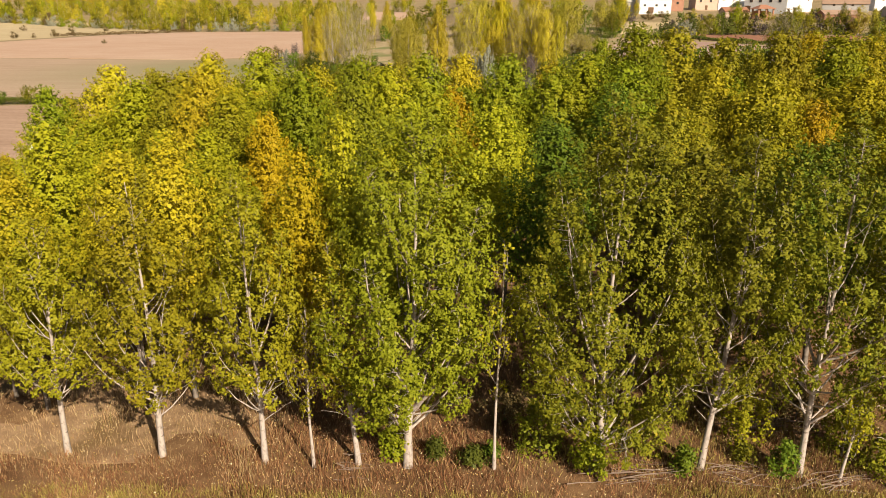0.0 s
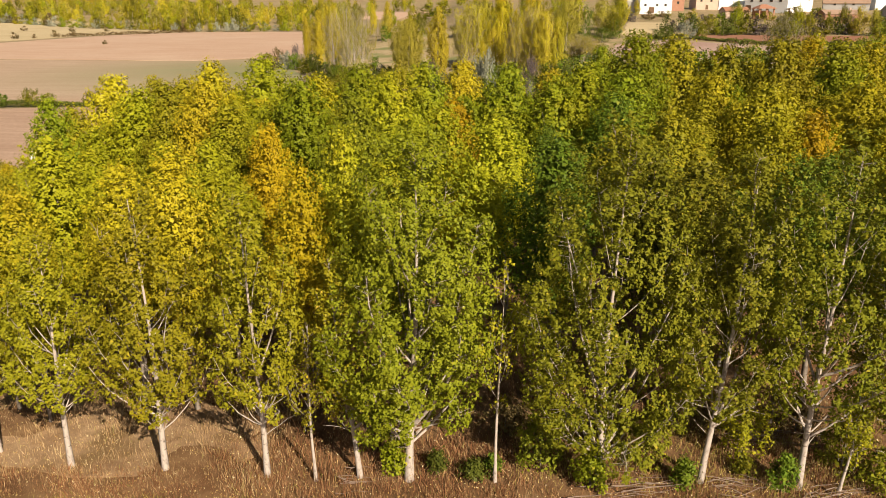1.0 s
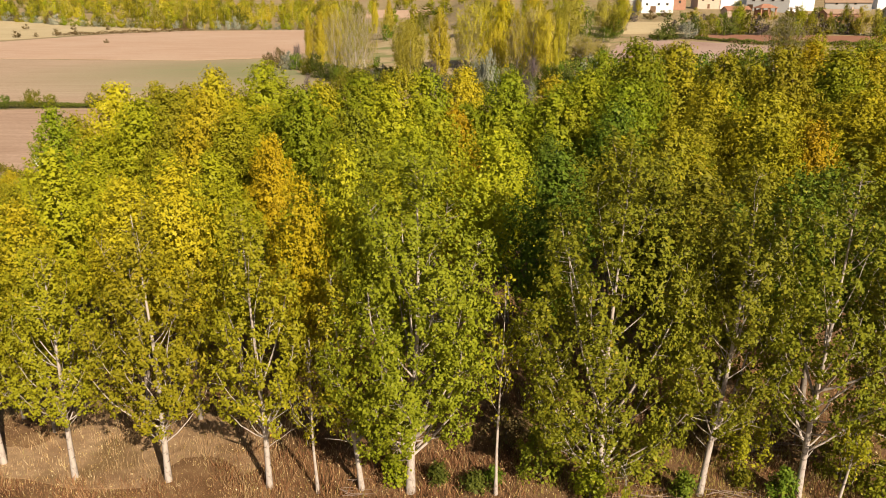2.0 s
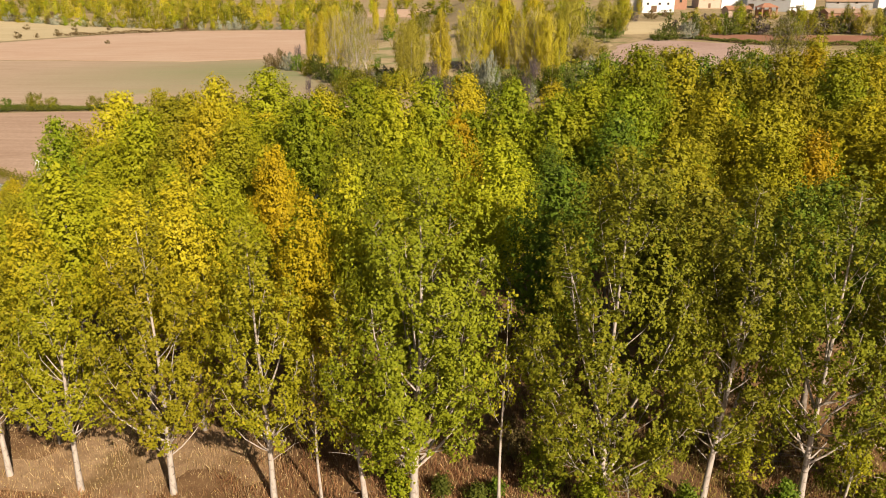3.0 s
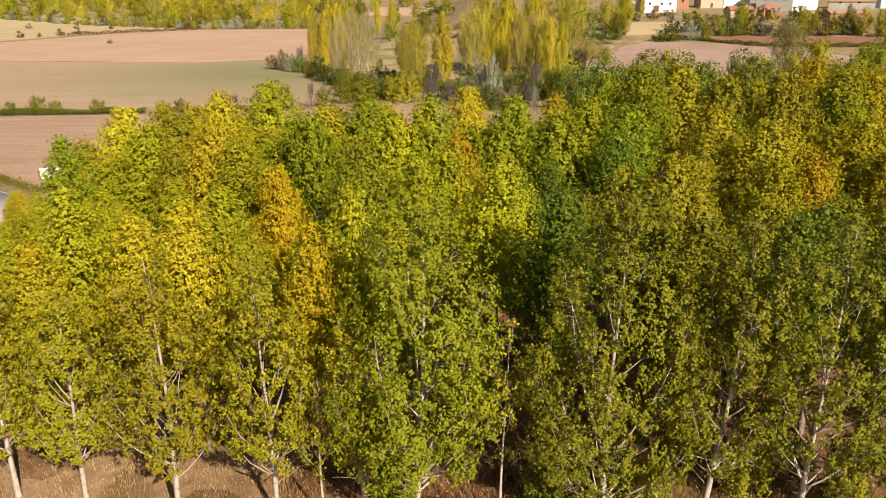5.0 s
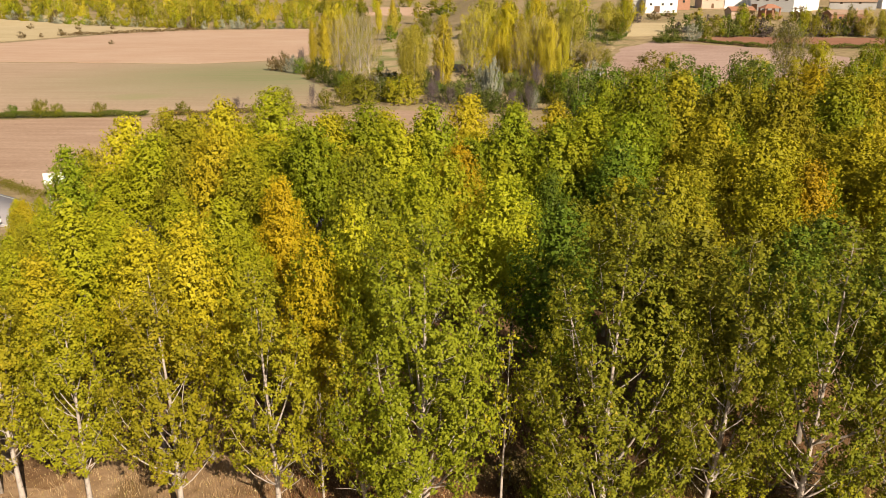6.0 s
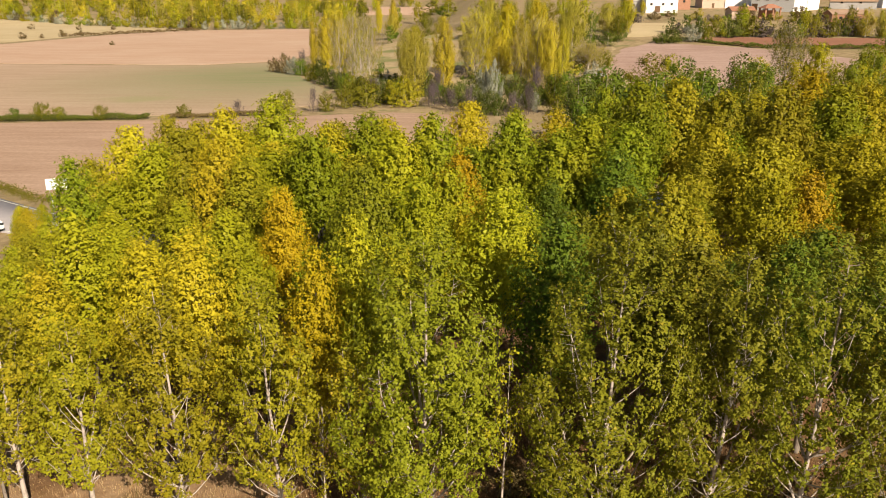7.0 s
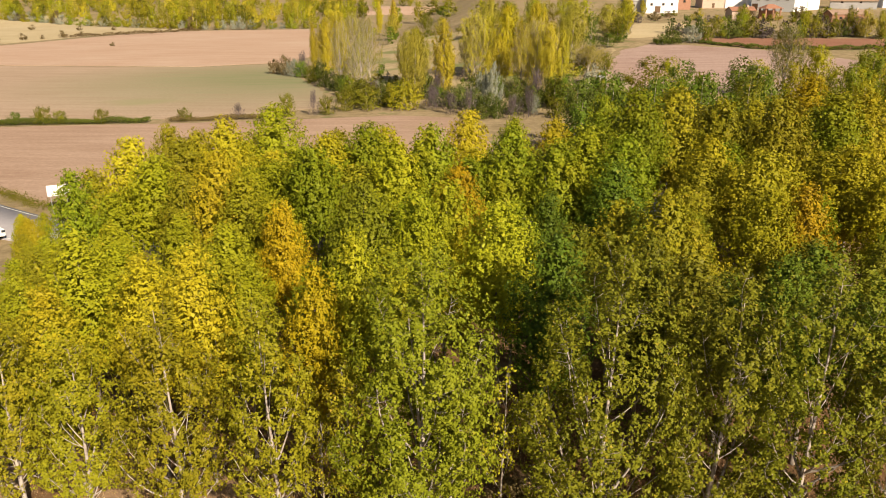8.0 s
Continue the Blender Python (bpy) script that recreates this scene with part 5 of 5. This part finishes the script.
def house(x, y, turn, w, d, h, roof_h, wall, roof, label, openings, doors=(), lift=0.0):
    """A gabled house: walls with gable ends, two roof slopes with eaves, framed windows, doors and a chimney."""
    root = thing("house", pose(x, y, terrain(x, y) + lift, 0, 0, turn), label, "house", "village houses")
    bm = bmesh.new()
    lower = [bm.verts.new(p) for p in ((-w / 2, -d / 2, -1.2), (w / 2, -d / 2, -1.2), (w / 2, d / 2, -1.2), (-w / 2, d / 2, -1.2))]
    upper = [bm.verts.new((v.co.x, v.co.y, h)) for v in lower]
    ends = [bm.verts.new((-w / 2, 0, h + roof_h)), bm.verts.new((w / 2, 0, h + roof_h))]
    bm.faces.new((lower[0], lower[1], upper[1], upper[0]))
    bm.faces.new((lower[2], lower[3], upper[3], upper[2]))
    bm.faces.new((lower[1], lower[2], upper[2], ends[1], upper[1]))
    bm.faces.new((lower[3], lower[0], upper[0], ends[0], upper[3]))
    bmesh.ops.recalc_face_normals(bm, faces=bm.faces[:])
    part("wall", bm, wall, root)
    eave = 0.45
    for sgn in (-1, 1):
        bm = bmesh.new()
        slope = roof_h / (d / 2)
        pts = []
        for dz in (0.02, 0.24):
            pts.append([bm.verts.new((a * (w / 2 + 0.3), sgn * b, h + roof_h - slope * b + dz)) for a, b in ((-1, 0.0), (1, 0.0), (1, d / 2 + eave), (-1, d / 2 + eave))])
        bm.faces.new(pts[0])
        bm.faces.new(pts[1])
        for k in range(4):
            bm.faces.new((pts[0][k], pts[0][(k + 1) % 4], pts[1][(k + 1) % 4], pts[1][k]))
        bmesh.ops.recalc_face_normals(bm, faces=bm.faces[:])
        slab = part("roof", bm, roof, root)
        if sgn < 0:
            bm = bmesh.new()
            box(bm, w * 0.22, w * 0.22 + 0.7, -0.9, -0.2, h + roof_h * 0.5, h + roof_h + 0.9)
            part("chimney", bm, PINK_WALL, slab)
    for u, z, ww, hh in openings:
        bm = bmesh.new()
        for a, b, c, e in ((-ww / 2 - 0.1, ww / 2 + 0.1, hh / 2, hh / 2 + 0.1), (-ww / 2 - 0.1, ww / 2 + 0.1, -hh / 2 - 0.12, -hh / 2), (-ww / 2 - 0.1, -ww / 2, -hh / 2, hh / 2), (ww / 2, ww / 2 + 0.1, -hh / 2, hh / 2)):
            box(bm, u + a, u + b, -d / 2 - 0.08, -d / 2 - 0.003, z + c, z + e)
        win = part("window", bm, WOOD_BROWN, root)
        bm = bmesh.new()
        box(bm, u - ww / 2, u + ww / 2, -d / 2 - 0.03, -d / 2 - 0.004, z - hh / 2, z + hh / 2)
        part("pane", bm, GLASS_DARK, win)
    for u, ww, hh in doors:
        bm = bmesh.new()
        box(bm, u - ww / 2, u + ww / 2, -d / 2 - 0.06, -d / 2 - 0.003, 0, hh)
        part("door", bm, WOOD_BROWN, root)
    return root


house(84.0, 368.6, 8, 15, 9, 6.2, 1.8, WHITE_WALL, SHEET_ROOF, "long whitewashed barn with grey sheet roof", [(-5, 3.6, 0.9, 0.8), (0.5, 3.6, 0.9, 0.8), (4.5, 3.6, 0.9, 0.8)], [(-2, 2.6, 2.8)])
house(73.3, 372.6, 8, 9, 8, 5.0, 1.8, GREY_WALL, SHEET_ROOF, "grey rendered shed with sheet roof", [(-1, 3.0, 0.8, 0.8)])
house(115.4, 397.2, 6, 11, 9, 6.0, 2.2, PINK_WALL, TILE_BROWN, "rose rendered house with weathered tile roof", [(-3, 4.2, 0.9, 1.1), (2, 4.2, 0.9, 1.1)], [(0, 1.2, 2.1)])
house(128.1, 398.8, 4, 13, 9, 7.0, 2.0, WHITE_WALL, TILE_BROWN, "whitewashed house with weathered tile roof", [(-4, 5.0, 0.9, 1.1), (1, 5.0, 0.9, 1.1), (4, 5.0, 0.9, 1.1)])
house(142.2, 379.3, -48, 21, 12, 8.0, 2.0, WHITE_WALL, SHEET_ROOF, "large white farm building with small dark windows", [(-7, 5.2, 1.2, 1.2), (-2.5, 5.2, 1.2, 1.2), (2.5, 5.2, 1.2, 1.2), (7, 5.2, 1.2, 1.2)], [(-8.5, 2.8, 3.0)])
house(155.5, 384.3, 40, 11, 10, 8.0, 2.0, WHITE_WALL, TILE_BROWN, "white gabled house beside the farm building", [(1.5, 5.5, 0.9, 1.1)])
house(181.6, 390.8, -22, 20, 10, 3.4, 2.8, GREY_WALL, TILE_BROWN, "low house with long weathered tile roof", [(-5, 3.0, 0.9, 1.0), (3, 3.0, 0.9, 1.0)])
house(146.1, 318.1, 4, 15, 7, 3.2, 1.4, BRICK_WALL, TILE_BROWN, "low brick outbuilding with tile roof", [(-4, 1.8, 0.9, 0.8)], [(3, 2.4, 2.4)])
house(168.4, 315.4, -6, 12, 8, 4.6, 1.8, GREY_WALL, SHEET_ROOF, "grey rendered outbuilding behind garden trees", [(-2, 2.6, 1.0, 0.9)])
house(111.6, 338.6, 4, 10, 7, 3.0, 1.4, PINK_WALL, TILE_RED, "low house with red tile roof beside a porch", [(-2, 1.8, 0.9, 0.9)])
house(97.7, 388.5, 0, 10, 8, 5.5, 2.0, BRICK_WALL, TILE_RED, "brick house with red tile roof", [(-2, 3.6, 0.9, 1.0), (2, 3.6, 0.9, 1.0)])
house(202.8, 398.0, 6, 14, 10, 7.5, 2.0, WHITE_WALL, TILE_BROWN, "whitewashed two-storey house at the village end", [(-3, 5.2, 0.9, 1.1), (2, 5.2, 0.9, 1.1)])


def porch(x, y):
    root = thing("garden_porch", pose(x, y, terrain(x, y), 0, 0, 10), "open brick garden porch with red tiled hip roof", "porch")
    for a in (-3.2, 0, 3.2):
        for b in (-2.4, 2.4):
            bm = bmesh.new()
            box(bm, a - 0.28, a + 0.28, b - 0.28, b + 0.28, -0.2, 4.2)
            part("pillar", bm, BRICK_WALL, root)
    bm = bmesh.new()
    rim = [bm.verts.new(p) for p in ((-4.2, -3.4, 4.2), (4.2, -3.4, 4.2), (4.2, 3.4, 4.2), (-4.2, 3.4, 4.2))]
    top = [bm.verts.new((-1.2, 0, 5.9)), bm.verts.new((1.2, 0, 5.9))]
    bm.faces.new(rim)
    bm.faces.new((rim[0], rim[1], top[1], top[0]))
    bm.faces.new((rim[2], rim[3], top[0], top[1]))
    bm.faces.new((rim[1], rim[2], top[1]))
    bm.faces.new((rim[3], rim[0], top[0]))
    bmesh.ops.recalc_face_normals(bm, faces=bm.faces[:])
    part("roof", bm, TILE_RED, root)
    bm = bmesh.new()
    box(bm, -3.5, 3.5, 1.4, 2.1, -0.2, 3.4)
    part("back_wall", bm, BRICK_WALL, root)


porch(122.0, 333.7)


def small_hut(x, y, turn):
    """A low whitewashed hut with a sloping sheet roof."""
    root = thing("small_hut", pose(x, y, terrain(x, y), 0, 0, turn), "small whitewashed hut with sheet roof among bushes", "hut")
    bm = bmesh.new()
    box(bm, -1.0, 1.0, -0.8, 0.8, -0.4, 1.5)
    part("wall", bm, WHITE_WALL, root)
    bm = bmesh.new()
    box(bm, -1.15, 1.15, -0.95, 0.95, 1.5, 1.6)
    for v in bm.verts:
        v.co.z += 0.12 * v.co.y
    part("roof", bm, SHEET_ROOF, root)
    bm = bmesh.new()
    box(bm, -0.4, 0.3, -0.84, -0.803, 0.0, 1.3)
    part("door", bm, WOOD_BROWN, root)


small_hut(29.7, 180.0, 15)

# ---- beside the road ----
def road_sign(x, y, turn):
    root = thing("road_sign", pose(x, y, 0, 0, 0, turn), "blank-backed white roadside board on two steel posts", "road sign")
    bm = bmesh.new()
    box(bm, -1.1, 1.1, -0.03, 0.03, 1.9, 3.1)
    bmesh.ops.bevel(bm, geom=bm.edges[:], offset=0.012, segments=1, affect="EDGES")
    part("board", bm, WHITE_METAL, root)
    for a in (-0.8, 0.8):
        part("post", smooth(mesh_of("post", *tube([(a, 0.08, -0.2), (a, 0.08, 1.5), (a, 0.08, 3.0)], (0.05, 0.05, 0.05), 8), ZINC)), ZINC, root)


road_sign(-44.0, 77.9, 28)


def marker_post(x, y):
    root = thing("marker_post", pose(x, y, 0), "grey roadside marker post", "marker post")
    part("shaft", smooth(mesh_of("shaft", *tube([(0, 0, -0.1), (0, 0, 0.6), (0, 0, 1.15), (0, 0, 1.2)], (0.07, 0.07, 0.06, 0.01), 8), ZINC)), ZINC, root)


marker_post(-43.6, 75.9)


def parked_van(x, y, turn):
    """A white van with rounded body, dark glass, lamps and four wheels."""
    root = thing("parked_van", pose(x, y, 0.09, 0, 0, turn), "white van parked at the road's edge", "van")
    bm = bmesh.new()
    side = [(-2.3, 0.35), (2.35, 0.35), (2.42, 0.8), (2.30, 1.05), (1.55, 1.18), (1.0, 1.88), (0.6, 2.0), (-2.2, 2.02), (-2.34, 1.9)]
    a = [bm.verts.new((p, -0.9, q)) for p, q in side]
    b = [bm.verts.new((p, 0.9, q)) for p, q in side]
    bm.faces.new(a)
    bm.faces.new(b[::-1])
    for k in range(len(side)):
        bm.faces.new((a[k], b[k], b[(k + 1) % len(side)], a[(k + 1) % len(side)]))
    bmesh.ops.recalc_face_normals(bm, faces=bm.faces[:])
    bmesh.ops.bevel(bm, geom=bm.edges[:], offset=0.06, segments=2, affect="EDGES")
    part("body", bm, WHITE_METAL, root)
    for sgn in (-1, 1):
        for p0, p1 in ((0.15, 1.0), (-0.95, 0.0), (-2.0, -1.1)):
            bm = bmesh.new()
            box(bm, p0, p1, sgn * 0.905 - 0.006, sgn * 0.905 + 0.006, 1.15, 1.72)
            part("side_window", bm, GLASS_DARK, root)
        for p in (-1.45, 1.5):
            bm = bmesh.new()
            bmesh.ops.create_cone(bm, cap_ends=True, segments=20, radius1=0.34, radius2=0.34, depth=0.24, matrix=pose(p, sgn * 0.82, 0.34, 90))
            wheel = part("wheel", bm, RUBBER, root)
            bm = bmesh.new()
            bmesh.ops.create_cone(bm, cap_ends=True, segments=16, radius1=0.2, radius2=0.17, depth=0.26, matrix=pose(p, sgn * 0.82, 0.34, 90))
            part("rim", bm, ZINC, wheel)
        bm = bmesh.new()
        box(bm, 2.3, 2.44, sgn * 0.68 - 0.16, sgn * 0.68 + 0.16, 0.78, 0.98)
        part("headlight", bm, GLASS_DARK, root)
    bm = bmesh.new()
    q = [bm.verts.new(p) for p in ((1.60, -0.78, 1.19), (1.60, 0.78, 1.19), (1.09, 0.74, 1.83), (1.09, -0.74, 1.83))]
    f = bm.faces.new(q)
    bmesh.ops.translate(bm, verts=q, vec=(0.02, 0, 0.02))
    part("windscreen", bm, GLASS_DARK, root)


parked_van(-46.7, 68.6, -31)
